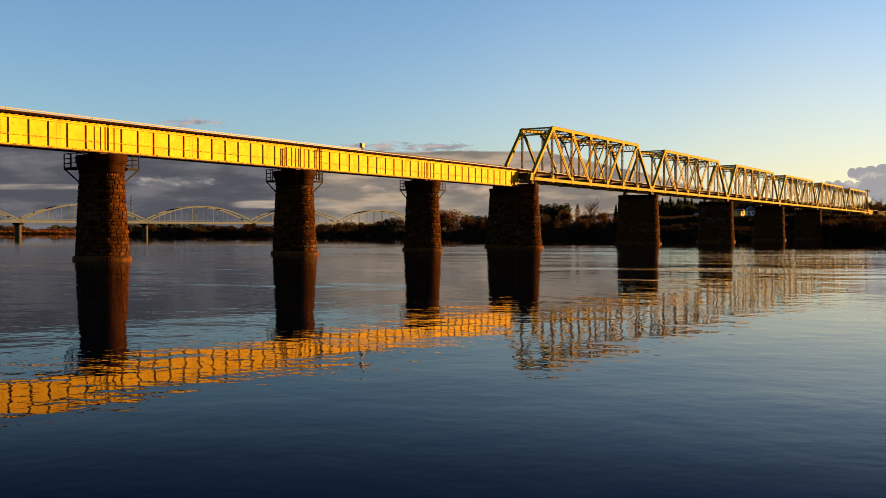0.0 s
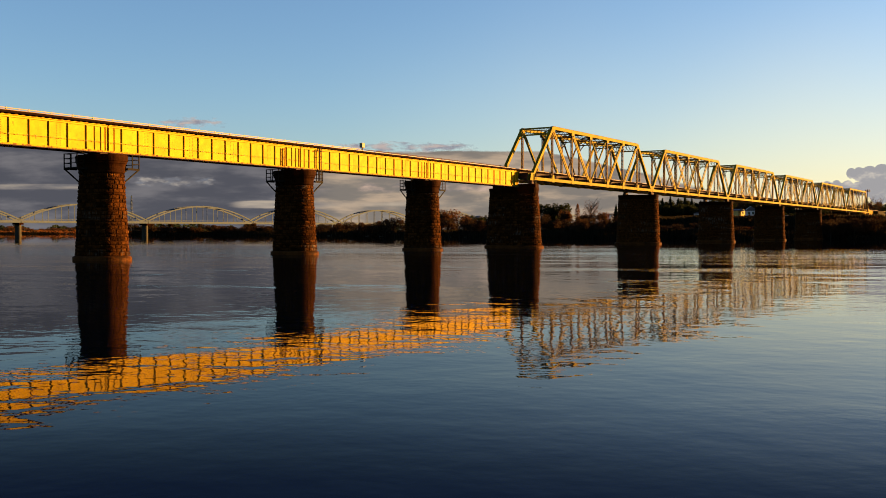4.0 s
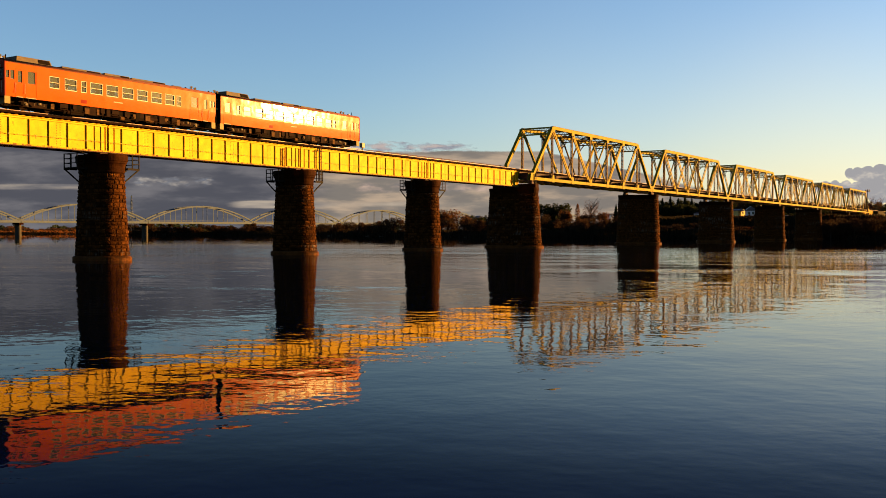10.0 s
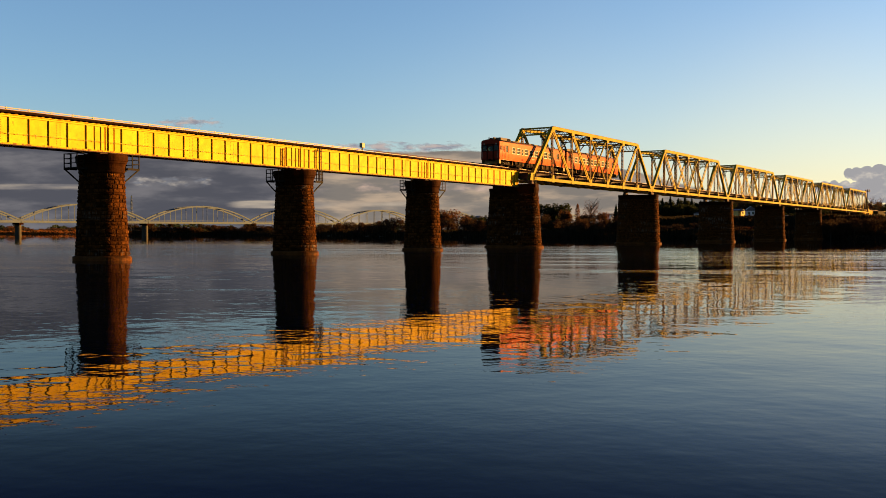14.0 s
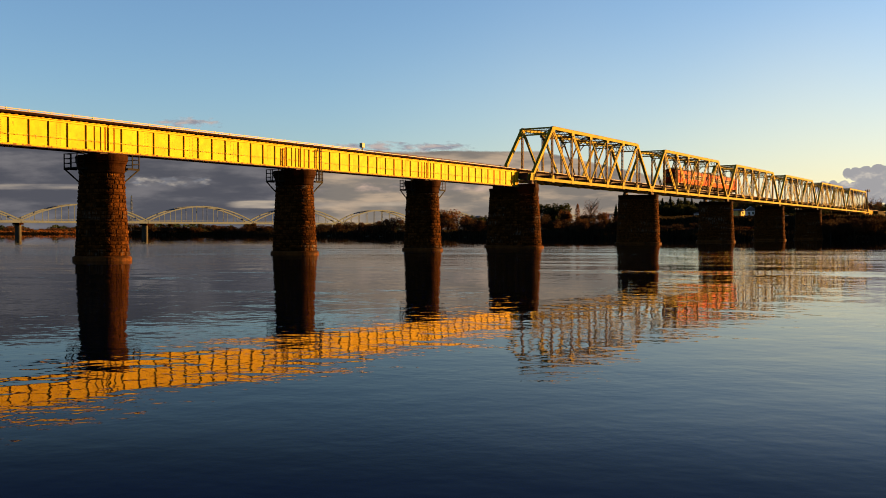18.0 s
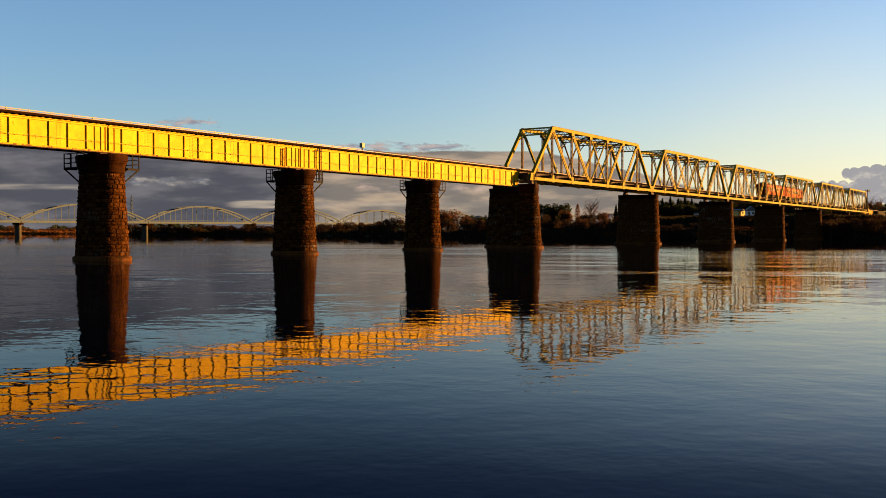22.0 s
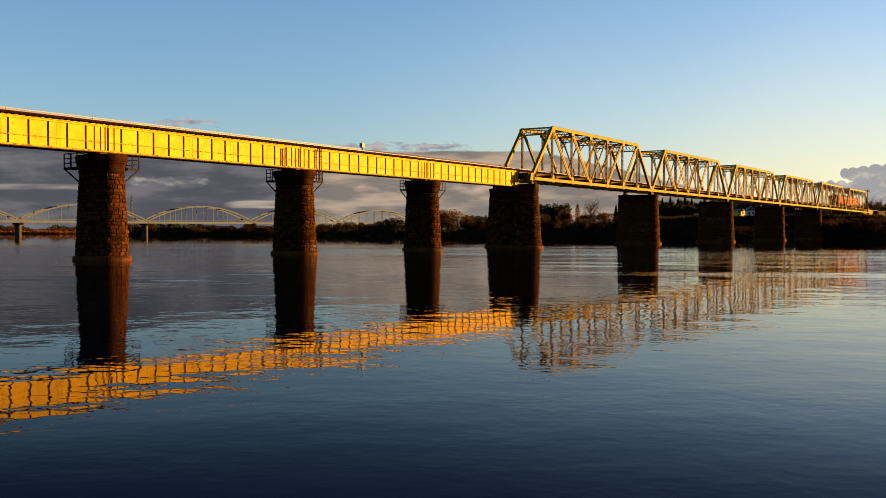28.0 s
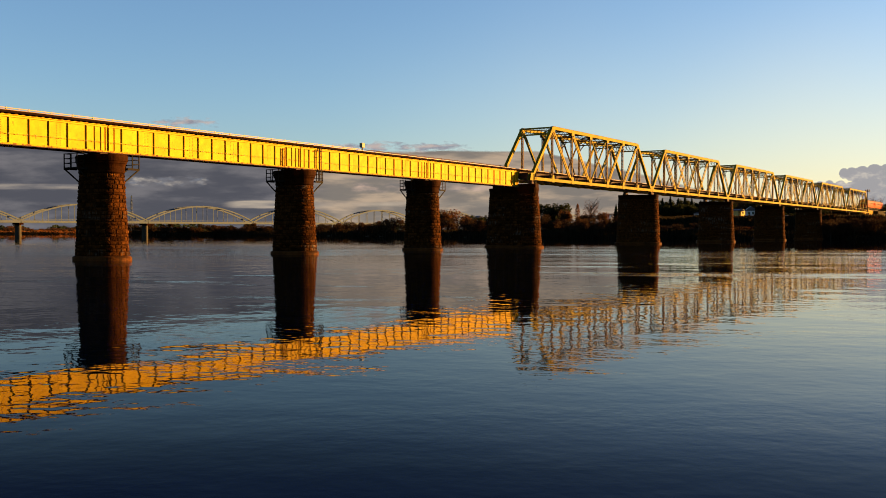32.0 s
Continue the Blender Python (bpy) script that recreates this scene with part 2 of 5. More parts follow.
    l.new(op("MAXIMUM", navy_near, rng(reach, 8.0, 12.0, 0.75, 0.0)), body.inputs[0])
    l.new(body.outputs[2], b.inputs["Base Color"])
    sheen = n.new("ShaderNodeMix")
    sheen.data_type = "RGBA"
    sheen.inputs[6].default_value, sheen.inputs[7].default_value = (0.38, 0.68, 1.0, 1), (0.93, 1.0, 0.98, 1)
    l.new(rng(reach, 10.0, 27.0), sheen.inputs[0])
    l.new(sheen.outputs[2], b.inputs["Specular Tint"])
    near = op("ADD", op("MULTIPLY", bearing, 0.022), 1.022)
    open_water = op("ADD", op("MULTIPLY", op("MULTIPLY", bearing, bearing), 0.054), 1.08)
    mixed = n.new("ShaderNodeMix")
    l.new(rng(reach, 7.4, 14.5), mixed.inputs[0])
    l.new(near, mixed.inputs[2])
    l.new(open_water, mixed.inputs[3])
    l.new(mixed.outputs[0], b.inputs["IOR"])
    return m


SWELL, ROLL, WAVE, CHOP, PAW, FAR_L, FAR_R = 0.012, 0.014, 0.0062, 0.0014, 0.0024, 0.026, 0.0
M_WATER = water_material()


# ---- mesh helpers ----
class G:
    """Collects faces for one mesh."""

    def __init__(self):
        self.v, self.f = [], []

    def hexa(self, pts):
        i = len(self.v)
        self.v += [tuple(p) for p in pts]
        self.f += [tuple(i + k for k in q) for q in ((0, 3, 2, 1), (4, 5, 6, 7), (0, 1, 5, 4), (1, 2, 6, 5), (2, 3, 7, 6), (3, 0, 4, 7))]
        return self

    def box(self, x0, x1, y0, y1, z0, z1):
        return self.hexa([(x0, y0, z0), (x1, y0, z0), (x1, y1, z0), (x0, y1, z0), (x0, y0, z1), (x1, y0, z1), (x1, y1, z1), (x0, y1, z1)])

    def bar(self, p, q, w, h, up=(0, 0, 1)):
        """A square bar from p to q, w wide across and h along up."""
        p, q, up = Vector(p), Vector(q), Vector(up)
        a = (q - p).normalized()
        s = a.cross(up)
        s = (s.normalized() if s.length > 1e-6 else Vector((1, 0, 0))) * (w / 2)
        u = s.cross(a).normalized() * (h / 2)
        return self.hexa([p - s - u, p + s - u, p + s + u, p - s + u, q - s - u, q + s - u, q + s + u, q - s + u])

    def tube(self, p, q, r0, r1=None, n=8, cap=True):
        p, q = Vector(p), Vector(q)
        r1 = r0 if r1 is None else r1
        a = (q - p).normalized()
        s = a.cross(Vector((0, 0, 1)))
        s = s.normalized() if s.length > 1e-4 else Vector((1, 0, 0))
        u = s.cross(a)
        i = len(self.v)
        for c, r in ((p, r0), (q, r1)):
            for k in range(n):
                t = 2 * math.pi * k / n
                self.v.append(tuple(c + s * (r * math.cos(t)) + u * (r * math.sin(t))))
        self.f += [(i + k, i + (k + 1) % n, i + n + (k + 1) % n, i + n + k) for k in range(n)]
        if cap:
            self.f += [tuple(i + k for k in reversed(range(n))), tuple(i + n + k for k in range(n))]
        return self

    def rings(self, rings, cap=True):
        """Closed loops of equal length joined into a skin."""
        i, n = len(self.v), len(rings[0])
        for r in rings:
            self.v += [tuple(p) for p in r]
        for j in range(len(rings) - 1):
            self.f += [(i + j * n + k, i + j * n + (k + 1) % n, i + (j + 1) * n + (k + 1) % n, i + (j + 1) * n + k) for k in range(n)]
        if cap:
            self.f += [tuple(i + k for k in reversed(range(n))), tuple(i + (len(rings) - 1) * n + k for k in range(n))]
        return self

    def mesh(self, name, material, smooth=False):
        me = bpy.data.meshes.new(name)
        me.from_pydata(self.v, [], self.f)
        me.materials.append(material)
        if smooth:
            me.polygons.foreach_set("use_smooth", [True] * len(me.polygons))
        me.update()
        return me


def part(name, g, material, parent, label="", smooth=False):
    """Links collected faces (or a finished mesh) as one mesh object under a thing or a part."""
    ob = new(name, g if isinstance(g, bpy.types.Mesh) else g.mesh(name, material, smooth))
    ob.parent = parent
    if label:
        ob["label"] = label
    return ob


def thing(name, label, category, group="", kind="", m=None):
    ob = new(name)
    ob.empty_display_size = 0.5
    if m is not None:
        ob.matrix_basis = m
    return tagged(ob, label, category, group, kind)


def solid(name, g, material, label, category, group="", kind="", smooth=False):
    return tagged(new(name, g.mesh(name, material, smooth)), label, category, group, kind)


def smoothstep(a, b, x):
    t = max(0.0, min(1.0, (x - a) / (b - a)))
    return t * t * (3 - 2 * t)


# ---- river, banks ----
EDGE = ((-5000, 900), (-406, 880), (-345, 870), (-213, 655), (-107, 600), (-22, 450), (44, 345), (81, 318), (106, 309), (119, 311), (128, 300), (140, 292), (177, 270), (260, 200), (420, 60), (5000, 60))


def bank(r):
    """The depth of the far waterline."""
    for (a, b), (c, d) in zip(EDGE, EDGE[1:]):
        if a <= r <= c:
            return b + (d - b) * (r - a) / (c - a)
    return EDGE[-1][1]


def land(r, d):
    """The height of the ground."""
    e = d - bank(r)
    near = (6.0 if r > -30 else 6 + (-30 - r) * 0.45) - d
    e = max(e, near) + noise.noise(Vector((r, d, 0)) * 0.06) * 2.0
    z = -1.6 + 2.9 * smoothstep(-5, 5, e) + 0.7 * smoothstep(8, 60, e)
    z += 0.35 * noise.noise(Vector((r, d, 3)) * 0.05) * smoothstep(0, 20, e)
    z += 4.6 * smoothstep(24, 44, e) * smoothstep(25, 80, r) * (d > 100)      # the grass levee on the far side
    z += 62 * smoothstep(18, 150, -d)      # unseen rise added behind the near bank to keep low sky light off
    return z if near < e - 3 or d > 20 else min(z, 0.9)


def build_ground():
    rs = sorted(set([-4900, -3600, -2600, -1800, -1200, -900] + list(range(-700, -420, 40)) + list(range(-420, 240, 8)) + list(range(240, 480, 30)) + [600, 900, 1400, 2200, 3200, 4900]))
    ds = sorted(set([-2500, -1200, -600, -300, -200, -150, -120, -90, -60, -45, -30, -18] + list(range(-8, 60, 4)) + [80, 110, 140, 170] + list(range(190, 700, 7)) + list(range(700, 960, 14)) + [1000, 1100, 1300, 1700, 2400, 3400, 4900]))
    g = G()
    for d in ds:
        for r in rs:
            p = at(r, d)
            g.v.append((p.x, p.y, land(r, d)))
    w = len(rs)
    for j in range(len(ds) - 1):
        for i in range(w - 1):
            a = j * w + i
            g.f.append((a, a + 1, a + w + 1, a + w))
    solid("ground", g, M_GROUND, "dark earth river banks with dry grass", "ground", kind="structure", smooth=True)


build_ground()
g = G()
for x, y in ((-5200, -5200), (5200, -5200), (5200, 5200), (-5200, 5200)):
    g.v.append((x, y, 0))
g.f.append((0, 1, 2, 3))
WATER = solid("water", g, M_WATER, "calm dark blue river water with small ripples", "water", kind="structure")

# ---- railway bridge ----
Y0, SPAN, TSPAN = 51.303, 23.6, 48.438
YT = 122.33                         # where the trusses begin
RAIL = 11.42                        # top of the rails
GIRDERS = range(-3, 3)


def stadium(radius, straight, n):
    """n places along an oblong outline with round ends: x, y, normal x, normal y."""
    total = 2 * straight + 2 * math.pi * radius
    out = []
    for k in range(n):
        out.append(on_stadium(radius, straight, total * k / n))
    return out


def on_stadium(radius, straight, s):
    half = straight / 2
    arc = math.pi * radius
    s %= 2 * straight + 2 * arc
    if s < arc:                      # the end towards +X
        a = -math.pi / 2 + s / radius
        return half + radius * math.cos(a), radius * math.sin(a), math.cos(a), math.sin(a)
    s -= arc
    if s < straight:
        return half - s, radius, 0.0, 1.0
    s -= straight
    if s < arc:
        a = math.pi / 2 + s / radius
        return -half + radius * math.cos(a), radius * math.sin(a), math.cos(a), math.sin(a)
    s -= arc
    return -half + s, -radius, 0.0, -1.0


def stone_block(g, radius0, radius1, straight, s0, s1, z0, z1, out, total):
    """One quarry-faced stone: u0..u1 are shares of the outline, its face set in from its edges."""
    def ring(r, za, share):
        return on_stadium(r, straight, share * (2 * straight + 2 * math.pi * r))

    mid = (s0 + s1) / 2
    pts_in, pts_out = [], []
    e, dz = (s1 - s0) * 0.09, (z1 - z0) * 0.13
    for share, z, r in ((s0, z0, radius0), (s1, z0, radius0), (s1, z1, radius1), (s0, z1, radius1)):
        x, y, nx, ny = ring(r, z, share)
        pts_in.append((x - nx * 0.02, y - ny * 0.02, z))
    for share, z, r in ((s0 + e, z0 + dz, radius0), (s1 - e, z0 + dz, radius0), (s1 - e, z1 - dz, radius1), (s0 + e, z1 - dz, radius1)):
        x, y, nx, ny = ring(r, z, share)
        o = out * random.uniform(0.5, 1.4)
        pts_out.append((x + nx * o, y + ny * o, z))
    x, y, nx, ny = ring((radius0 + radius1) / 2, 0, mid)
    o = out * random.uniform(1.0, 1.9)
    i = len(g.v)
    g.v += pts_in + pts_out + [(x + nx * o, y + ny * o, (z0 + z1) / 2 + random.uniform(-0.05, 0.05))]
    g.f += [(i + k, i + (k + 1) % 4, i + 4 + (k + 1) % 4, i + 4 + k) for k in range(4)]
    g.f += [(i + 4 + k, i + 4 + (k + 1) % 4, i + 8) for k in range(4)]


def pier(y, r_foot, r_low, r_top, straight, cap_z, platforms, single, label, rows=(-0.55, 0.55), flare=1.0):
    ob = thing("bridge_pier", label, "bridge pier", "masonry bridge piers", m=pose(0, y, 0))
    n = 64

    def ring(r, z, e=straight):
        return [(p[0], p[1], z) for p in stadium(r, e, n)]

    part("footing", G().rings([ring(r_foot, -1.7), ring(r_foot, 0.26), ring(r_foot - 0.1, 0.37), ring(r_low, 0.4)]), M_FOOT, ob, "worn pale concrete footing ring at the waterline")
    z_top = cap_z - (1.5 if flare > 0.5 else 0.8)
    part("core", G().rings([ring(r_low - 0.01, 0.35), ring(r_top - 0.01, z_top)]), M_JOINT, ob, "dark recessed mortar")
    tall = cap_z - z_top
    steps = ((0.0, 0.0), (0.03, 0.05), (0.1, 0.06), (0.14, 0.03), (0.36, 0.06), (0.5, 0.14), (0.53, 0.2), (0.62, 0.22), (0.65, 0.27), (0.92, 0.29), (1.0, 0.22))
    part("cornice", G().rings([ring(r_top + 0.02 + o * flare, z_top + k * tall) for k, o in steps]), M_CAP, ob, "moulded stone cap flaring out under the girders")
    for sx in (-0.75, 0.75):
        for sy in rows:
            part("bearing", G().box(sx - 0.28, sx + 0.28, sy - 0.35, sy + 0.35, cap_z, cap_z + 0.12).box(sx - 0.2, sx + 0.2, sy - 0.2, sy + 0.2, cap_z + 0.12, 8.74), M_RUST, ob, "rusty steel bearing")
    courses = round((z_top - 0.4) / (0.3 if straight < 3 else 0.345))
    rest = G()
    view = Vector((EYE_X, -y))
    view.normalize()
    beds = [0.0] + [c + random.uniform(-0.24, 0.24) for c in range(1, courses)] + [courses]
    for c in range(courses):
        z0, z1 = (0.4 + (z_top - 0.4) * b / courses for b in beds[c:c + 2])
        r0, r1 = (r_low + (r_top - r_low) * k / courses for k in (c, c + 1))
        total = 2 * straight + 2 * math.pi * r0
        count = round(total / (0.45 if straight < 3 else 0.66))
        shift = 0.5 * (c % 2) / count + random.uniform(-0.1, 0.1) / count
        joints = [k + random.uniform(-0.33, 0.33) for k in range(count)]
        joints.append(joints[0] + count)
        for k in range(count):
            s0, s1 = (joints[k] + shift) / count + 0.008 / total, (joints[k + 1] + shift) / count - 0.008 / total
            x, yy, nx, ny = on_stadium(r0, straight, (s0 + s1) / 2 * total)
            g = G() if single and nx * view.x + ny * view.y > -0.05 else rest
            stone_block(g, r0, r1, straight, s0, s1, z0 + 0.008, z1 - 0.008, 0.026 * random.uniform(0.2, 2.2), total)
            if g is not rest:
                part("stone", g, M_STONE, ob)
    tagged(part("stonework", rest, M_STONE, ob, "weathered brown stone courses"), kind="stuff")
    for side in platforms:
        mid = 1.1 if side > 0 else -1.0
        grip, r_cap = r_top - 0.3, r_top + 0.11
        edge, out = side * (r_cap - 0.2), side * (r_cap + 0.96)
        p = part("inspection_platform", G().box(mid - 0.85, mid + 0.85, *sorted((edge, side * (r_cap + 1.0))), cap_z - 1.12, cap_z - 1.04), M_DARK, ob, "dark steel inspection platform with a railing")
        for x in (mid - 0.8, mid + 0.8):
            g = G().bar((x, out, cap_z - 1.15), (x, side * grip, cap_z - 2.15), 0.09, 0.09).bar((x, edge, cap_z - 1.16), (x, side * (r_cap + 1.0), cap_z - 1.16), 0.1, 0.1)
            part("bracket", g, M_DARK, p)
        for x in (mid - 0.82, mid, mid + 0.82):
            part("railing_post", G().bar((x, out, cap_z - 1.1), (x, out, cap_z + 0.08), 0.07, 0.07), M_DARK, p)
        for x in (mid - 0.82, mid + 0.82):
            part("railing_post", G().bar((x, side * (r_cap + 0.3), cap_z - 1.1), (x, side * (r_cap + 0.3), cap_z + 0.08), 0.06, 0.06), M_DARK, p)
        for z in (0.06, -0.32, -0.7):
            g = G().bar((mid - 0.82, out, cap_z + z), (mid + 0.82, out, cap_z + z), 0.055, 0.055)
            for x in (mid - 0.82, mid + 0.82):
                g.bar((x, side * (r_cap + 0.3), cap_z + z), (x, out, cap_z + z), 0.055, 0.055)
            part("handrail", g, M_DARK, p)
    return ob


STIFF = (0.16, 0.72, 1.45, 3.13, 4.81, 6.49, 8.17, 9.85, 11.53, 13.2, 14.88, 16.55, 18.22, 19.9, 21.6, 22.4, 23.0, 23.44)


def girder_span():
    ob = thing("plate_girder_span", "riveted steel plate girder span in yellow paint with rust streaks", "bridge girder", "plate girder spans")
    a, b = 0.05, SPAN - 0.05
    for s, note in ((1, "yellow-painted web plate lit by low sun"), (-1, "")):
        x = 0.72 * s
        part("web", G().box(x - 0.012, x + 0.012, a, b, 8.86, 10.98), M_GIRDER, ob, note)
        part("top_flange", G().box(x - 0.2, x + 0.2, a, b, 10.98, 11.05).box(x - 0.1, x + 0.1, a, b, 10.84, 10.98), M_GIRDER, ob)
        part("bottom_flange", G().box(x - 0.2, x + 0.2, a, b, 8.76, 8.83), M_RUST, ob, "rust-stained bottom flange")
        part("flange_angle", G().box(x - 0.1, x + 0.1, a, b, 8.83, 8.95), M_SPOTTED, ob, "rust-spotted lower flange angle")
        for y in STIFF:
            g = G().box(x, x + s * (0.08 if y < 1 or y > 22.2 else 0.12), y - 0.04, y + 0.04, 8.95, 10.84).box(x + s * 0.012, x + s * 0.026, y - 0.06, y + 0.06, 8.95, 10.84)
            part("stiffener", g, M_GIRDER, ob)
        for y in (4.0, 9.0, 14.05, 19.05):
            g = G()
            for k in range(14):
                for yy in (y - 0.16, y + 0.16):
                    g.box(x, x + s * 0.03, yy - 0.025, yy + 0.025, 9.05 + k * 0.125, 9.09 + k * 0.125)
            tagged(part("rivets", g, M_RUST, ob), kind="stuff")
    part("conduit", G().tube((0.9, a, 9.62), (0.9, b, 9.62), 0.012, n=6), M_SPOTTED, ob, "thin rust-spotted cable conduit")
    clip = G().box(0.87, 0.925, -0.035, 0.035, 9.59, 9.65).mesh("conduit_clip", M_PALE)
    for k in range(31):
        part("conduit_clip", clip, None, ob).location.y = 0.5 + k * 0.75
    g = G()
    for k in range(7):
        y0, y1 = a + (b - a) * k / 7, a + (b - a) * (k + 1) / 7
        for z in (8.9, 10.9):
            g.bar((-0.7, y0, z), (0.7, y1, z), 0.09, 0.09).bar((-0.7, y0 + 0.05, z), (0.7, y0 + 0.05, z), 0.09, 0.09)
        g.bar((-0.7, y0 + 0.05, 8.95), (0.7, y0 + 0.05, 10.85), 0.08, 0.08).bar((0.7, y0 + 0.05, 8.95), (-0.7, y0 + 0.05, 10.85), 0.08, 0.08)
    part("cross_bracing", g, M_RUST, ob)
    return ob


def deck(y0, y1, name_label, single=0.0):
    """Sleepers and rails along one stretch of line."""
    ob = thing("railway_track", name_label, "railway track", "track panels", m=pose(0, y0, 0))
    length = y1 - y0
    g = G()
    one = G().box(-1.1, 1.1, -0.11, 0.11, 11.055, 11.27).mesh("sleeper", M_TIE)
    k = 0.3
    while k < length - 0.15:
        j = random.uniform(-0.03, 0.03)
        if k < single:
            part("sleeper", one, None, ob).location = (j, k, 0)
        else:
            g.box(-1.1 + j, 1.1 + j, k - 0.11, k + 0.11, 11.055, 11.27)
        k += 0.56
    if g.v:
        tagged(part("sleeper_run", g, M_TIE, ob, "dark tarred timber sleepers"), kind="stuff")
    for x in (-0.57, 0.57):
        part("rail", G().box(x - 0.065, x + 0.065, 0, length, 11.27, 11.30).box(x - 0.02, x + 0.02, 0, length, 11.30, 11.38).box(x - 0.035, x + 0.035, 0, length, 11.38, RAIL), M_RAIL, ob, "rusty steel rail with a polished head")
    for x in (-0.38, 0.38):
        part("guard_rail", G().box(x - 0.04, x + 0.04, 0, length, 11.27, 11.36), M_RUST, ob)
    for x in (-1.15, 1.15):
        part("edge_timber", G().box(x - 0.02, x + 0.02, 0, length, 11.13, 11.29), M_TIE, ob, "dark edge timber along the sleeper ends")
    return ob


def cable_rail(y0, y1, metal, label):
    ob = thing("cable_rail", label, "cable rail", m=pose(-1.3, y0, 0))
    part("tube", G().box(-0.04, 0.04, 0, y1 - y0, 11.75, 11.83), metal, ob)
    y = 0.8
    while y < y1 - y0:
        part("post", G().box(-0.045, 0.045, y - 0.05, y + 0.05, 11.15, 11.86).box(0.02, 0.3, y - 0.04, y + 0.04, 11.17, 11.25), metal, ob)
        y += 1.95
    return ob


def laced(g, p, q, w, depth, across, cells):
    """A laced member: two channels joined by zigzag bars, the lacing facing along across."""
    p, q, across = Vector(p), Vector(q), Vector(across)
    axis = (q - p).normalized()
    side = axis.cross(across).normalized()
    up = across
    for s in (-1, 1):
        o = side * (s * (w / 2 - 0.04))
        g.bar(p + o, q + o, 0.05, depth, up)
    for f in (-1, 1):
        for k in range(cells):
            a, b = p.lerp(q, k / cells), p.lerp(q, (k + 1) / cells)
            s = 1 if k % 2 else -1
            o = side * (w / 2 - 0.06)
            d = across * (f * (depth / 2 + 0.006))
            g.bar(a + o * s + d, b - o * s + d, 0.07, 0.012, across)
    return g


def truss_span():
    ob = thing("truss_span", "pale green riveted steel through-truss railway span catching low sun", "truss bridge", "through-truss spans")
    n, L = 7, TSPAN - 0.5
    pan = L / n
    zb, zt, hw = 10.0, 17.78, 2.5
    node = [0.25 + pan * k for k in range(n + 1)]
    X = Vector((1, 0, 0))
    for s in (1, -1):
        x = hw * s
        for k in range(n):
            part("bottom_chord", G().box(x - 0.2, x - 0.12, node[k], node[k + 1], zb - 0.22, zb + 0.22).box(x + 0.12, x + 0.2, node[k], node[k + 1], zb - 0.22, zb + 0.22).box(x - 0.12, x + 0.12, node[k], node[k + 1], zb + 0.18, zb + 0.215), M_TRUSS, ob)
        for k in range(1, n - 1):
            part("top_chord", G().box(x - 0.22, x + 0.22, node[k], node[k + 1], zt - 0.22, zt + 0.24).box(x - 0.28, x + 0.28, node[k], node[k + 1], zt + 0.24, zt + 0.262), M_TRUSS, ob)
        for a, b in ((0, 1), (n, n - 1)):
            part("end_post", G().bar((x, node[a], zb), (x, node[b], zt), 0.44, 0.46, X).bar((x, node[a], zb), (x, node[b], zt), 0.56, 0.03, X), M_TRUSS, ob)
        for k in range(1, n):
            part("vertical", laced(G(), (x, node[k], zb), (x, node[k], zt), 0.34, 0.28, (0, 1, 0), 18), M_TRUSS_SHADE, ob, "laced vertical member, shade painted dark")
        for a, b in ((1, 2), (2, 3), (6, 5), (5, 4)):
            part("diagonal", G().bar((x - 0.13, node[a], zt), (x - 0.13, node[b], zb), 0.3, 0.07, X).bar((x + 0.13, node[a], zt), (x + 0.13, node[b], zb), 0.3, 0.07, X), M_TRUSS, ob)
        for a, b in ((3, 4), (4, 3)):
            part("counter_diagonal", laced(G(), (x, node[a], zt), (x, node[b], zb), 0.24, 0.16, X, 22), M_TRUSS_SHADE if s < 0 else M_TRUSS, ob)
        for k in range(n + 1):
            for o in (-0.24, 0.21):
                t = G()
                w = 0.5 if 0 < k < n else 0.62
                t.hexa([(x + o, node[k] - w, zb - 0.3), (x + o + 0.03, node[k] - w, zb - 0.3), (x + o + 0.03, node[k] + w, zb - 0.3), (x + o, node[k] + w, zb - 0.3),
                        (x + o, node[k] - w * 0.5, zb + 0.75), (x + o + 0.03, node[k] - w * 0.5, zb + 0.75), (x + o + 0.03, node[k] + w * 0.5, zb + 0.75), (x + o, node[k] + w * 0.5, zb + 0.75)])
                if 0 < k < n:
                    part("gusset", G().box(x + o, x + o + 0.03, node[k] - 0.48, node[k] + 0.48, zt - 0.62, zt + 0.1), M_TRUSS, ob)
                part("gusset", t, M_TRUSS, ob)
    # portals and sway frames
    for k, j in ((1, 0), (6, 7)):
        d = Vector((0, node[j] - node[k], zb - zt)).normalized()
        top, low = Vector((0, node[k], zt + 0.1)), Vector((0, node[k], zt)) + d * 1.25
        g = G().bar(top - X * hw, top + X * hw, 0.3, 0.2).bar(low - X * hw, low + X * hw, 0.2, 0.2)
        for c in range(8):
            a, b = -hw + 2 * hw * c / 8, -hw + 2 * hw * (c + 1) / 8
            g.bar(top + X * a, low + X * b, 0.08, 0.05).bar(low + X * a, top + X * b, 0.08, 0.05)
        for s in (-1, 1):
            g.bar(low + X * s * (hw - 1.1), low + X * s * hw + d * 1.1, 0.14, 0.14)
        part("portal_frame", g, M_TRUSS, ob, "latticed portal brace over the track")
    for k in range(2, 6):
        g = G()
        for z in (zt + 0.1, zt - 0.85):
            g.bar((-hw, node[k], z), (hw, node[k], z), 0.16, 0.14)
        for c in range(7):
            a, b = -hw + 2 * hw * c / 7, -hw + 2 * hw * (c + 1) / 7
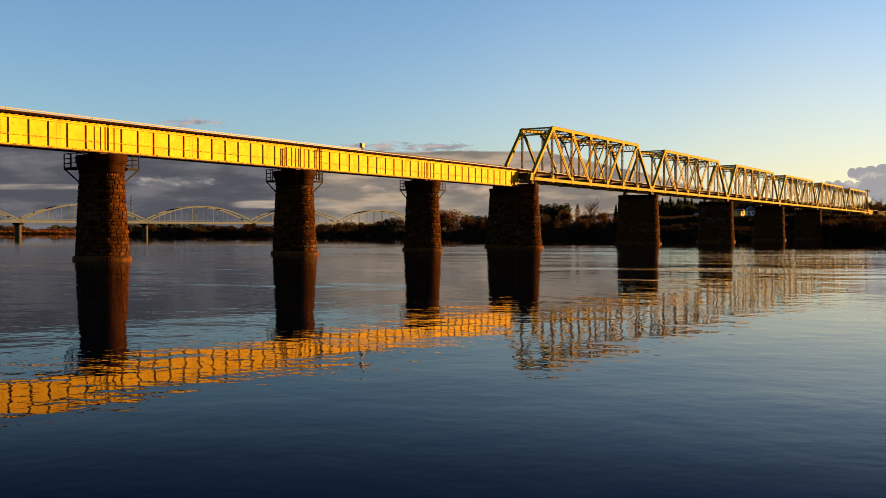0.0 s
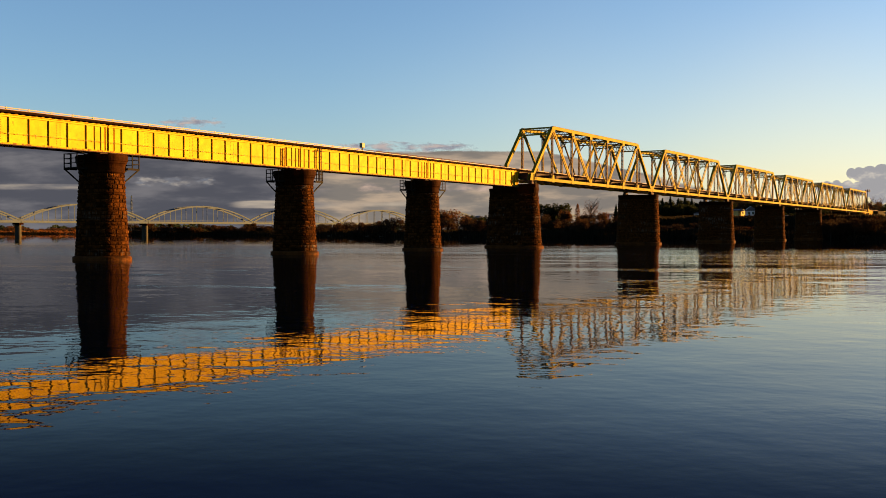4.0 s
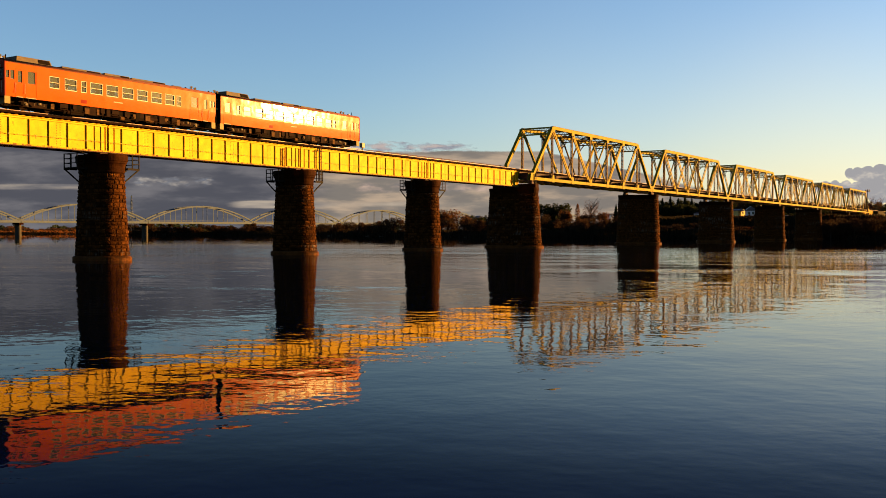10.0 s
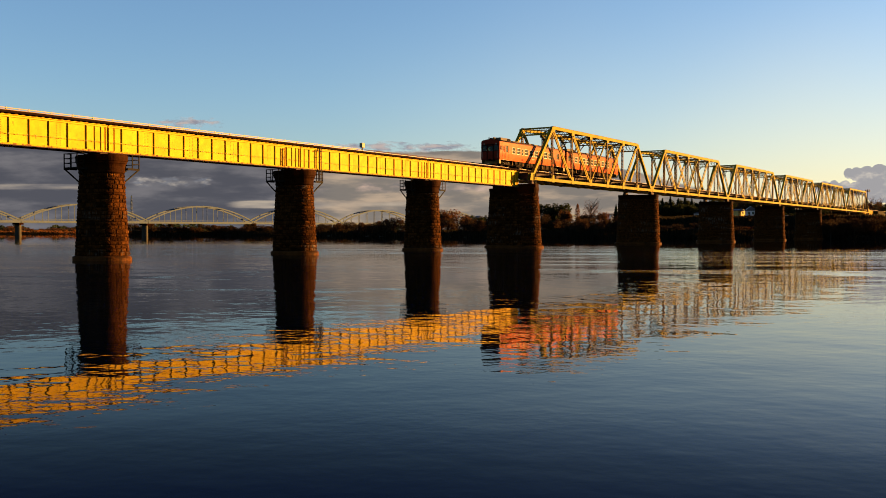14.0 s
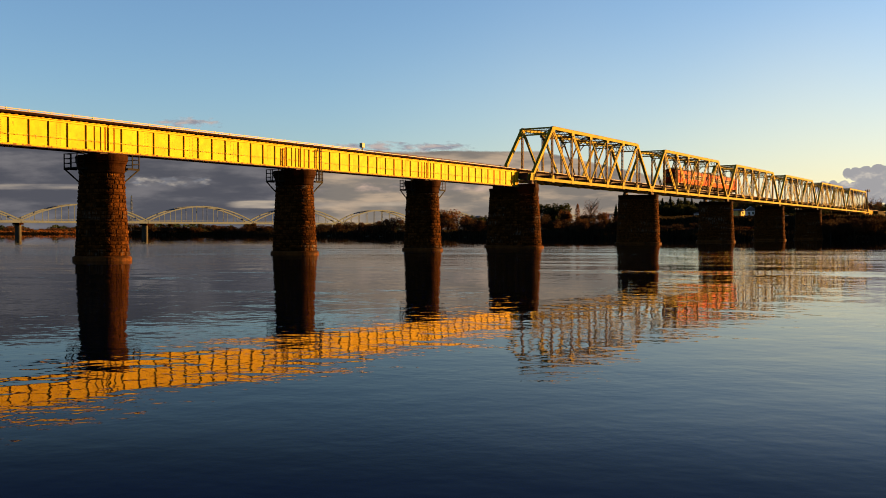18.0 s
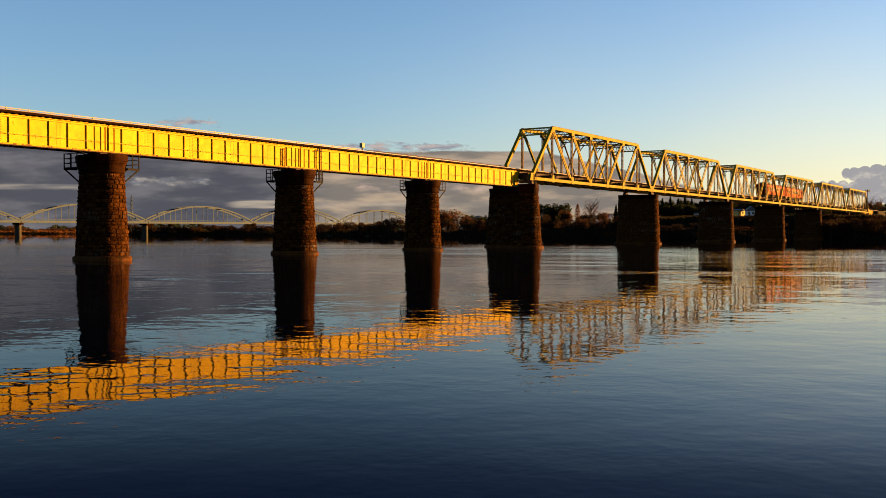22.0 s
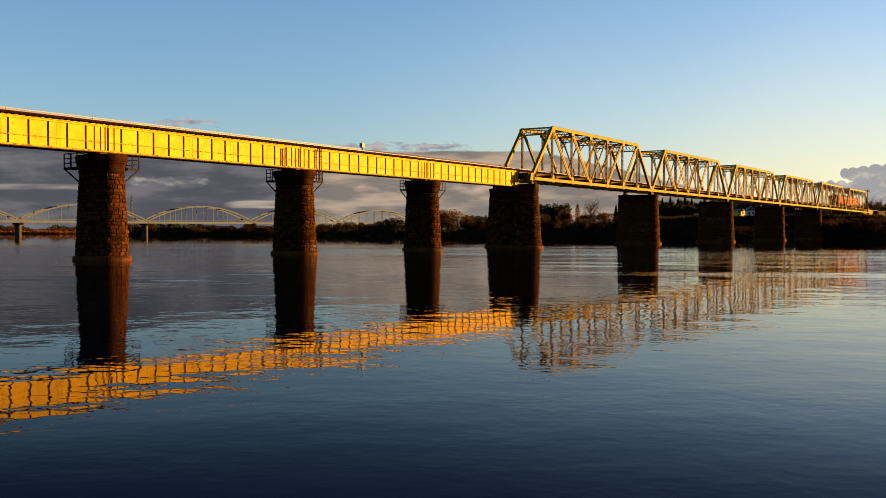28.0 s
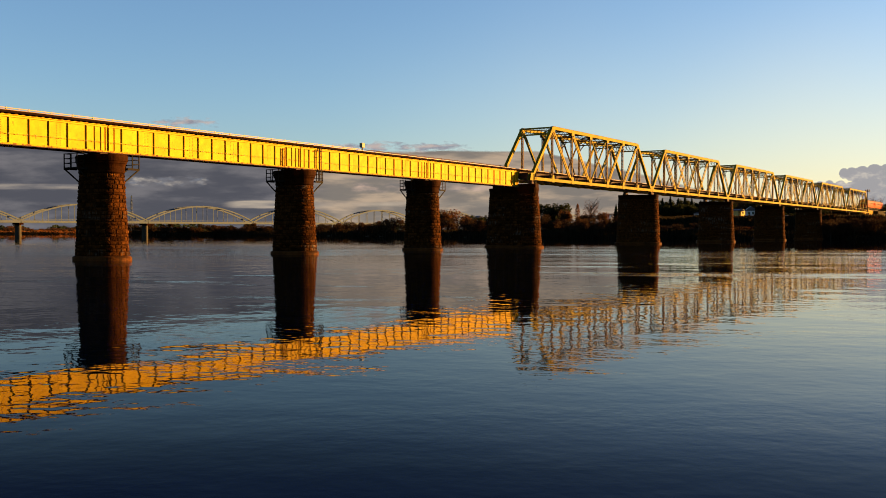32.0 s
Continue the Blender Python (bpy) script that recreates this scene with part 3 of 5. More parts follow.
            g.bar((a, node[k], zt + 0.05), (b, node[k], zt - 0.8), 0.06, 0.06).bar((b, node[k], zt + 0.05), (a, node[k], zt - 0.8), 0.06, 0.06)
        for s in (-1, 1):
            g.bar((s * (hw - 0.9), node[k], zt - 0.85), (s * hw, node[k], zt - 1.9), 0.11, 0.11)
        part("sway_frame", g, M_TRUSS_SHADE, ob, "latticed sway frame, shade painted dark")
    for k in range(1, 6):
        g = laced(G(), (-hw, node[k], zt + 0.02), (hw, node[k + 1], zt + 0.02), 0.2, 0.12, (0, 0, 1), 16)
        laced(g, (hw, node[k], zt + 0.02), (-hw, node[k + 1], zt + 0.02), 0.2, 0.12, (0, 0, 1), 16)
        part("top_lateral", g, M_TRUSS_SHADE, ob)
    for k in range(n + 1):
        part("floor_beam", G().box(-hw + 0.2, hw - 0.2, node[k] - 0.15, node[k] + 0.15, 9.95, 10.0).box(-hw + 0.2, hw - 0.2, node[k] - 0.02, node[k] + 0.02, 10.0, 10.72).box(-hw + 0.2, hw - 0.2, node[k] - 0.15, node[k] + 0.15, 10.72, 10.78), M_RUST, ob)
    for x in (-0.7, 0.7):
        part("stringer", G().box(x - 0.015, x + 0.015, 0.1, TSPAN - 0.1, 10.25, 11.0).box(x - 0.15, x + 0.15, 0.1, TSPAN - 0.1, 11.0, 11.05).box(x - 0.15, x + 0.15, 0.1, TSPAN - 0.1, 10.2, 10.25), M_RUST, ob)
    for k in range(n):
        part("bottom_lateral", G().bar((-hw, node[k], 9.86), (hw, node[k + 1], 9.86), 0.12, 0.1).bar((hw, node[k], 9.86), (-hw, node[k + 1], 9.86), 0.12, 0.1), M_RUST, ob)
    for s in (-1, 1):
        for y in (0.3, TSPAN - 0.3):
            part("shoe", G().hexa([(hw * s - 0.35, y - 0.35, 9.2), (hw * s + 0.35, y - 0.35, 9.2), (hw * s + 0.35, y + 0.35, 9.2), (hw * s - 0.35, y + 0.35, 9.2),
                                   (hw * s - 0.2, y - 0.15, 9.78), (hw * s + 0.2, y - 0.15, 9.78), (hw * s + 0.2, y + 0.15, 9.78), (hw * s - 0.2, y + 0.15, 9.78)]), M_RUST, ob)
    return ob


first_girder = girder_span()
first_girder.matrix_basis = pose(0, Y0, 0)
for i in GIRDERS:
    if i:
        copy_thing(first_girder, pose(0, Y0 + i * SPAN, 0))
first_truss = truss_span()
first_truss.matrix_basis = pose(0, YT, 0)
for i in range(1, 6):
    copy_thing(first_truss, pose(0, YT + i * TSPAN, 0))
YEND = YT + 6 * TSPAN
copy_thing(first_girder, pose(0, YEND + 0.2, 0))

deck(Y0 - 3 * SPAN, YT, "dark timber sleepers and rusty rails over the plate girders", 200.0)
deck(YT, YEND, "sleepers and rails inside the trusses", 150.0)
cable_rail(Y0 - 3 * SPAN, Y0 + 36.4, M_PALE, "pale galvanised cable rail on short posts beside the track")
cable_rail(Y0 + 37.2, YT - 0.5, M_RUST, "rusty cable rail on short posts beside the track")

ROUND = "tapered round-ended masonry pier of weathered brown stone"
OBLONG = "oblong masonry pier of weathered dark stone"
for i in (-2, -1):
    pier(Y0 + i * SPAN, 1.70, 1.49, 1.13, 2.0, 8.5, (), False, ROUND)
for i in range(3):
    pier(Y0 + i * SPAN, 1.70, 1.49, 1.13, 2.0, 8.6, (-1, 1), True, ROUND)


joint = pier(122.1, 1.9, 1.62, 1.12, 5.4, 8.6, (), True, OBLONG, (-0.7,), 0.25)
part("bearing_shelf", G().box(-3.5, 3.5, 0.0, 1.0, 8.6, 9.2), M_CAP, joint, "raised dark stone shelf under the truss shoes")
for i in range(1, 6):
    pier(YT + i * TSPAN, 1.8, 1.5, 1.12, 5.4, 9.2, (), False, OBLONG, (), 0.25)
pier(YEND, 1.8, 1.5, 1.12, 5.4, 8.5, (), False, OBLONG, (0.7,), 0.25)


# ---- abutment and line beyond the far end ----
g = G()
ya, yb = YEND + SPAN + 0.1, YEND + 900
for y, top, foot, z in ((ya, 2.6, 5.0, 11.0), (ya + 60, 2.8, 12.0, 10.8), (yb, 2.8, 12.0, 10.8)):
    g.v += [(-foot, y, -1), (-top, y, z), (top, y, z), (foot, y, -1)]
for k in range(2):
    a = k * 4
    g.f += [(a, a + 4, a + 5, a + 1), (a + 1, a + 5, a + 6, a + 2), (a + 2, a + 6, a + 7, a + 3)]
g.f.append((0, 1, 2, 3))
solid("embankment", g, M_GROUND, "grassy railway embankment at the far end", "embankment", kind="structure")
g = G()
for y, top, foot, z in ((Y0 - 3 * SPAN - 0.1, 2.6, 5.0, 11.0), (-400, 2.8, 12.0, 10.9)):
    g.v += [(-foot, y, -1), (-top, y, z), (top, y, z), (foot, y, -1)]
g.f += [(0, 1, 5, 4), (1, 2, 6, 5), (2, 3, 7, 6), (3, 2, 1, 0)]
solid("embankment_near", g, M_GROUND, "grassy railway embankment on the near bank", "embankment", kind="structure")
deck(YEND, ya + 180, "sleepers and rails on the far embankment")
deck(-300, Y0 - 3 * SPAN, "sleepers and rails on the near embankment")


# ---- railcars ----
CAR, HALF = 20.85, 1.45
FLOOR, EAVE, CROWN = 12.28, 14.78, 15.13
WIN = ((3.71, 4.54), (5.04, 6.12), (6.51, 6.98), (7.37, 8.49), (8.9, 10.02), (10.42, 11.54), (11.93, 13.05), (13.44, 14.56), (14.9, 15.95), (16.2, 16.68))
WIN_LEAD = ((2.1, 2.55), (3.0, 4.05), (4.55, 5.63), (6.0, 7.1), (7.45, 8.57), (8.98, 10.1), (10.5, 11.62), (12.01, 13.13), (13.52, 14.64), (14.98, 16.03), (16.25, 16.7))
W0, W1 = 13.3, 14.16


def holed(g, x0, x1, y0, y1, z0, z1, holes, cuts=()):
    """One plate across y and z, x0 to x1 thick, with openings (y0, y1, z0, z1) cut through it."""
    ys = sorted({y0, y1, *[h[0] for h in holes], *[h[1] for h in holes]})
    zs = sorted({z0, z1, *cuts, *[h[2] for h in holes], *[h[3] for h in holes]})
    ids = {}

    def vid(i, j, k):
        if (i, j, k) not in ids:
            ids[i, j, k] = len(g.v)
            g.v.append(((x0, x1)[k], ys[i], zs[j]))
        return ids[i, j, k]

    def full(i, j):
        if not (0 <= i < len(ys) - 1 and 0 <= j < len(zs) - 1):
            return False
        y, z = (ys[i] + ys[i + 1]) / 2, (zs[j] + zs[j + 1]) / 2
        return not any(h[0] < y < h[1] and h[2] < z < h[3] for h in holes)

    for i in range(len(ys) - 1):
        for j in range(len(zs) - 1):
            if full(i, j):
                c = ((i, j), (i + 1, j), (i + 1, j + 1), (i, j + 1))
                g.f.append(tuple(vid(*p, 1) for p in c))
                g.f.append(tuple(vid(*p, 0) for p in reversed(c)))
                for (di, dj), (p, q) in (((0, -1), (0, 1)), ((1, 0), (1, 2)), ((0, 1), (2, 3)), ((-1, 0), (3, 0))):
                    if not full(i + di, j + dj):
                        g.f.append((vid(*c[q], 1), vid(*c[p], 1), vid(*c[p], 0), vid(*c[q], 0)))
    return g


def tuck(g, s):
    """Draws the foot of a side wall in a little, as on the railcar's tapered skirt."""
    g.v = [(x - s * 0.075 * max(0.0, 1.78 - z) ** 1.2, y, z) for x, y, z in g.v]
    return g


def railcar(rear_end):
    ob = thing("railcar", "vermilion diesel railcar with silver window frames crossing the bridge", "railcar", "railcars of the train")
    z = -RAIL
    lo, ea, cr = FLOOR + z, EAVE + z, CROWN + z
    cab_holes = [(0.13, 0.37, 2.2, 2.75), (0.47, 0.8, 2.15, 2.78), (CAR - 0.8, CAR - 0.47, 2.15, 2.78), (CAR - 0.37, CAR - 0.13, 2.2, 2.75)]
    doors = [(1.78, 2.62), (17.78, 18.72)]
    cabs = [(0.98, 1.5), (19.3, 19.85)]
    wins = WIN if rear_end else WIN_LEAD
    if not rear_end:            # the coupled end of the leading car has no cab
        cab_holes, cabs = cab_holes[2:], cabs[1:]
        doors = [(0.5, 1.4), doors[1]]
    for s in (1, -1):
        holes = [(a, b, W0 + z, W1 + z) for a, b in wins] + [(a + 0.1, b - 0.1, 1.95, 2.85) for a, b in doors] + [(a + 0.1, b - 0.08, 1.95, 2.8) for a, b in cabs] + cab_holes
        x0, x1 = sorted((s * HALF, s * (HALF - 0.07)))
        side = part("side_wall", tuck(holed(G(), x0, x1, 0.0, CAR, lo, ea, holes, (1.15, 1.35, 1.5, 1.6, 1.7, 1.78)), s), M_ORANGE, ob, "glossy vermilion side panel")
        for a, b in wins:
            g = G()
            xa, xb = sorted((s * (HALF + 0.015), s * (HALF - 0.04)))
            zc = (W0 + W1) / 2 + z
            for q in ((a - 0.01, a + 0.03, W0 - 0.03 + z, W1 + 0.02 + z), (b - 0.03, b + 0.01, W0 - 0.03 + z, W1 + 0.02 + z), (a + 0.03, b - 0.03, W0 - 0.03 + z, W0 + 0.03 + z), (a + 0.03, b - 0.03, W1 - 0.02 + z, W1 + 0.02 + z), (a + 0.03, b - 0.03, zc - 0.025, zc + 0.015)):
                g.box(xa, xb, *q)
            f = part("window_frame", g, M_FRAME2, side, "silver two-sash window frame")
            part("pane", G().box(*sorted((s * (HALF - 0.045), s * (HALF - 0.052))), a, b, (W0 + W1) / 2 + z, W1 + z), M_GLASS, ob)
            part("pane", G().box(*sorted((s * (HALF - 0.035), s * (HALF - 0.042))), a, b, W0 + z, (W0 + W1) / 2 + z), M_GLASS2, ob)
        for a, b in doors + cabs:
            g = G()
            xa, xb = sorted((s * (HALF - 0.005), s * (HALF + 0.012)))
            zt, zl = 2.95, lo + 0.06
            levels = (zl, 1.35, 1.6, 1.78, zt)
            posts = [(y, y + 0.05, p, q) for y in (a - 0.05, b) for p, q in zip(levels, levels[1:])]
            for q in posts + [(a, b, zt - 0.05, zt), (a, b, zl, zl + 0.04)]:
                g.box(xa, xb, *q)
            part("door_frame", tuck(g, s), M_ORANGE, side)
            part("pane", G().box(*sorted((s * (HALF - 0.05), s * (HALF - 0.057))), a + 0.05, b - 0.05, 1.9, 2.9), M_GLASS, ob)
            part("step_plate", tuck(G().box(*sorted((s * (HALF - 0.01), s * (HALF + 0.03))), a, b, lo, lo + 0.05), s), M_FRAME, ob)
        for a, b in cabs:
            for y in (a - 0.12, b + 0.12):
                part("grab_rail", G().tube((s * (HALF + 0.05), y, 1.15), (s * (HALF + 0.05), y, 1.9), 0.018, n=6), M_FRAME, ob, "pale grab rail")
        for a, b, _, _ in cab_holes:
            part("pane", G().box(*sorted((s * (HALF - 0.05), s * (HALF - 0.057))), a - 0.03, b + 0.03, 2.15, 2.85), M_GLASS, ob)
        part("drip_rail", G().box(*sorted((s * HALF, s * (HALF + 0.03))), 0.1, CAR - 0.1, ea - 0.02, ea + 0.02), M_ROOF, ob)
        part("pale_bar", tuck(G().box(*sorted((s * (HALF - 0.01), s * (HALF + 0.008))), 9.6, 10.5, 1.42, 1.5), s), M_PALE, ob)
        part("filler_cover", tuck(G().box(*sorted((s * (HALF - 0.01), s * (HALF + 0.01))), 6.5, 7.05, 1.02, 1.3), s), M_HATCH, ob, "dark red filler cover")
    # roof with rounded shoulders
    prof = [(HALF, ea), (HALF - 0.04, ea + 0.09), (HALF - 0.16, ea + 0.19), (HALF - 0.42, ea + 0.26), (HALF - 0.9, ea + 0.32), (0.0, cr)]
    prof = prof + [(-x, q) for x, q in reversed(prof[:-1])]
    low = [(x, q - 0.05) for x, q in prof]
    g = G()
    rings = [[(x, y, q) for x, q in prof] + [(x * 0.97, y, q - 0.06) for x, q in reversed(prof)] for y in (0.0, CAR)]
    g.rings(rings)
    part("roof", g, M_ROOF, ob, "sooty red-brown roof", True)
    for a, b, w, h in ((1.3, 4.3, 0.95, 0.3), (5.42, 9.2, 0.6, 0.14), (9.35, 12.0, 0.65, 0.16), (12.1, 15.85, 0.6, 0.14), (16.74, 17.9, 0.4, 0.12)):
        k = 0.12
        zz = cr - 0.1
        g = G().hexa([(-w, a, zz), (w, a, zz), (w, b, zz), (-w, b, zz), (-w + k, a + k, zz + h + 0.1), (w - k, a + k, zz + h + 0.1), (w - k, b - k, zz + h + 0.1), (-w + k, b - k, zz + h + 0.1)])
        unit = part("roof_unit", g, M_UNIT, ob, "weathered roof-top ventilator box")
        if b - a > 2.0:
            for s in (-1, 1):
                y0 = a + (b - a) * 0.62
                part("louvre", G().hexa([(s * (w + 0.012), y0, zz + 0.05), (s * (w - 0.05), y0, zz + 0.05), (s * (w - 0.05), b - k, zz + 0.05), (s * (w + 0.012), b - k, zz + 0.05), (s * (w - 0.075), y0, zz + h + 0.06), (s * (w - 0.14), y0, zz + h + 0.06), (s * (w - 0.14), b - k - 0.1, zz + h + 0.06), (s * (w - 0.075), b - k - 0.1, zz + h + 0.06)]), M_UNDER, unit, "black louvred side")
    for y, h in ((18.9, 0.3), (19.35, 0.22), (0.35, 0.3), (0.7, 0.24)):
        part("roof_horn", G().tube((0.35, y, cr - 0.12), (0.35, y, cr + h * 0.7), 0.07, n=8).tube((0.35, y - 0.16, cr + h * 0.7), (0.35, y + 0.08, cr + h * 0.75), 0.04, 0.09, n=10), M_UNIT, ob, "tan roof-top horn")
        part("exhaust_stack", G().tube((-0.4, y, cr - 0.12), (-0.4, y, cr + h * 0.9), 0.09, 0.07, n=8), M_UNDER2, ob)
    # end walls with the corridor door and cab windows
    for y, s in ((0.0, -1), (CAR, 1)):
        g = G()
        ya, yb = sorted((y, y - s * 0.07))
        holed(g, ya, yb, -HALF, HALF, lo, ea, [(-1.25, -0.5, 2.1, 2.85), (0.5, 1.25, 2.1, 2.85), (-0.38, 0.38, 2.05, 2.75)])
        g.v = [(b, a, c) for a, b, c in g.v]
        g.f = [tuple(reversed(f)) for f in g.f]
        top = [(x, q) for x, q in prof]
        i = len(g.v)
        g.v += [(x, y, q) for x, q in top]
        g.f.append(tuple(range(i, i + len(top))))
        # coupled ends take the black of the underframe
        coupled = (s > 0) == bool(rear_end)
        part("end_wall", g, M_UNDER if coupled else M_MAROON, ob, "black coupled end" if coupled else "maroon cab front, its shade painted in")
        for a, b, c, d in ((-1.25, -0.5, 2.1, 2.85), (0.5, 1.25, 2.1, 2.85), (-0.38, 0.38, 2.05, 2.75)):
            part("cab_window", G().box(a, b, *sorted((y - s * 0.04, y - s * 0.05)), c, d), M_GLASS, ob)
        if not coupled:
            part("lamp_casing", G().hexa([(-0.34, y, ea - 0.08), (0.34, y, ea - 0.08), (0.34, y + s * 0.1, ea - 0.08), (-0.34, y + s * 0.1, ea - 0.08), (-0.3, y, cr - 0.03), (0.3, y, cr - 0.03), (0.26, y + s * 0.05, cr - 0.05), (-0.26, y + s * 0.05, cr - 0.05)]), M_MAROON, ob, "raised casing over the corridor door")
            for x in (-1, 1):
                part("corner_pillar", G().tube((x * (HALF - 0.07), y - s * 0.05, lo), (x * (HALF - 0.07), y - s * 0.05, ea + 0.02), 0.085, n=10), M_MAROON, ob, "rounded maroon cab corner")
                for a, b, c, d in ((0.44, 1.33, 2.86, 2.92), (0.44, 1.33, 2.03, 2.09), (1.27, 1.33, 2.09, 2.86)):
                    part("window_rubber", G().box(*sorted((x * a, x * b)), *sorted((y - s * 0.03, y + s * 0.015)), c, d), M_UNDER, ob)
                part("wiper", G().bar((x * 0.85, y + s * 0.03, 2.1), (x * 1.05, y + s * 0.03, 2.62), 0.02, 0.02), M_UNDER, ob)
                part("hand_rail", G().tube((x * 1.2, y + s * 0.06, 1.1), (x * 1.2, y + s * 0.06, 1.95), 0.018, n=6), M_FRAME, ob, "pale hand rail")
                part("jumper_cable", G().tube((x * 0.7, y + s * 0.1, 1.15), (x * 0.78, y + s * 0.16, 0.6), 0.03, n=6).tube((x * 0.78, y + s * 0.16, 0.6), (x * 0.98, y + s * 0.06, 0.95), 0.03, n=6), M_UNDER, ob)
            part("roof_antenna", G().tube((0.75, y - s * 0.55, cr - 0.1), (0.75, y - s * 0.55, cr + 0.28), 0.035, n=6), M_UNDER, ob)
            part("roof_beacon", G().tube((0.2, y - s * 0.42, cr - 0.05), (0.2, y - s * 0.42, cr + 0.17), 0.16, 0.13, n=10), M_FRAME2, ob, "pale roof-top casing")
        part("corridor_frame", G().box(-0.52, -0.44, *sorted((y, y + s * 0.14)), lo - 0.1, 3.0).box(0.44, 0.52, *sorted((y, y + s * 0.14)), lo - 0.1, 3.0).box(-0.44, 0.44, *sorted((y, y + s * 0.14)), 2.92, 3.0), M_UNDER, ob, "black rubber corridor surround")
        for x in (-0.95, 0.95):
            part("headlight" if s > 0 else "tail_light", G().tube((x, y, 3.05), (x, y + s * 0.08, 3.05), 0.1, n=10), M_FRAME, ob)
            part("marker_light", G().tube((x, y, 1.45), (x, y + s * 0.05, 1.45), 0.08, n=10), M_RUST, ob)
        part("pilot", G().box(-1.36, 1.36, *sorted((y - s * 0.42, y - s * 0.34)), 0.35, lo).box(-1.38, -1.3, *sorted((y - s * 0.5, y - s * 0.04)), 0.32, lo).box(1.3, 1.38, *sorted((y - s * 0.5, y - s * 0.04)), 0.32, lo), M_PILOT, ob, "tan steel pilot plate below the cab")
        part("coupler", G().box(-0.15, 0.15, *sorted((y - s * 0.3, y + s * 0.26)), 0.72, 1.0), M_UNDER, ob)
        part("brake_hose", G().tube((0.5, y + s * 0.05, 0.85), (0.5, y + s * 0.12, 0.4), 0.04, n=6), M_UNDER, ob)
    if rear_end:
        part("gangway", G().rings([[(-w, y, 0.95), (w, y, 0.95), (w, y, 2.95), (-w, y, 2.95)] for y, w in ((CAR + 0.06, 0.5), (CAR + 0.14, 0.46), (CAR + 0.2, 0.5), (CAR + 0.3, 0.46), (CAR + 0.36, 0.5), (CAR + 0.44, 0.5))]), M_UNDER, ob, "black folded gangway bellows")
    part("floor_pan", G().box(-1.36, 1.36, 0.08, CAR - 0.08, lo, lo + 0.12), M_UNDER, ob)
    part("lining", G().box(-1.3, 1.3, 3.2, 3.26, lo + 0.12, ea).box(-1.3, 1.3, 17.2, 17.26, lo + 0.12, ea).box(-1.3, 1.3, 3.3, 17.2, ea - 0.05, ea), M_LINING, ob, "cream interior lining")
    for k in range(8):
        y = 4.9 + k * 1.5
        for s in (-1, 1):
            part("seat", G().box(*sorted((s * 0.35, s * 1.3)), y - 0.5, y + 0.5, lo + 0.12, 1.25).box(*sorted((s * 0.35, s * 1.3)), y - 0.06, y + 0.06, 1.25, 1.95), M_SEAT, ob, "blue cross seat")
    # underfloor gear
    for y, l, w, h, m in ((5.7, 1.2, 1.25, 0.6, M_UNDER), (7.4, 0.55, 1.34, 0.5, M_UNDER2), (8.3, 0.5, 1.2, 0.42, M_UNDER), (9.0, 0.35, 1.33, 0.45, M_UNDER2), (10.4, 1.7, 1.1, 0.62, M_UNDER), (12.0, 0.8, 1.28, 0.45, M_UNDER), (13.1, 0.9, 1.2, 0.55, M_UNDER), (14.4, 0.6, 1.33, 0.5, M_UNDER2), (15.2, 0.5, 1.2, 0.45, M_UNDER)):
        part("equipment_case", G().box(-w, w, y, y + l, lo - h - 0.18, lo - 0.02), m, ob, "grimy underfloor equipment case")
    for y, l in ((4.7, 0.7), (6.9, 0.4), (8.0, 0.25), (9.5, 0.7), (12.85, 0.2), (15.75, 0.6)):
        for s in (-1, 1):
            part("pipe_run", G().box(*sorted((s * 1.25, s * 1.34)), y, y + l, lo - 0.38, lo - 0.06).tube((s * 1.3, y, lo - 0.48), (s * 1.3, y + l, lo - 0.48), 0.05, n=6), M_UNDER2, ob)
    for y, l, h in ((3.95, 0.3, 0.35), (6.95, 0.4, 0.42), (8.05, 0.22, 0.4), (11.7, 0.28, 0.35), (12.9, 0.5, 0.4), (15.1, 0.3, 0.3), (16.3, 0.35, 0.45)):
        for s in (-1, 1):
            part("battery_box", G().box(*sorted((s * 1.12, s * (1.25 + 0.1 * (h > 0.38)))), y, y + l, lo - 0.2 - h, lo - 0.16), M_BOX, ob, "tan box under the floor")
    for k in range(26):
        y = 4.2 + k * 0.5
        for s in (-1, 1):
            part("hanger", G().box(*sorted((s * 1.02, s * 1.12)), y, y + 0.06, lo - 0.75 + 0.25 * (k % 3), lo), M_UNDER, ob)
    clutter = random.Random(5)
    for s in (-1, 1):
        y = 5.0
        while y < 15.9:
            l, h = clutter.uniform(0.16, 0.5), clutter.uniform(0.22, 0.58)
            if clutter.random() < 0.45:
                part("air_cylinder", G().tube((s * 1.2, y, lo - 0.12 - h), (s * 1.2, y + l, lo - 0.12 - h), h * 0.3, n=10), clutter.choice((M_UNDER, M_UNDER2, M_BOX)), ob)
            else:
                g = G().box(*sorted((s * 0.95, s * clutter.uniform(1.2, 1.36))), y, y + l, lo - 0.1 - h, lo - 0.04)
                g.box(*sorted((s * 1.0, s * 1.3)), y + l * 0.3, y + l * 0.7, lo - 0.2 - h, lo - 0.1 - h)
                part("relay_case", g, clutter.choice((M_UNDER, M_UNDER, M_UNDER2)), ob)
            y += l + clutter.uniform(0.03, 0.3)
        part("brake_pipe", G().tube((s * 1.3, 0.5, lo - 0.62), (s * 1.3, CAR - 0.5, lo - 0.62), 0.025, n=6), M_UNDER2, ob)
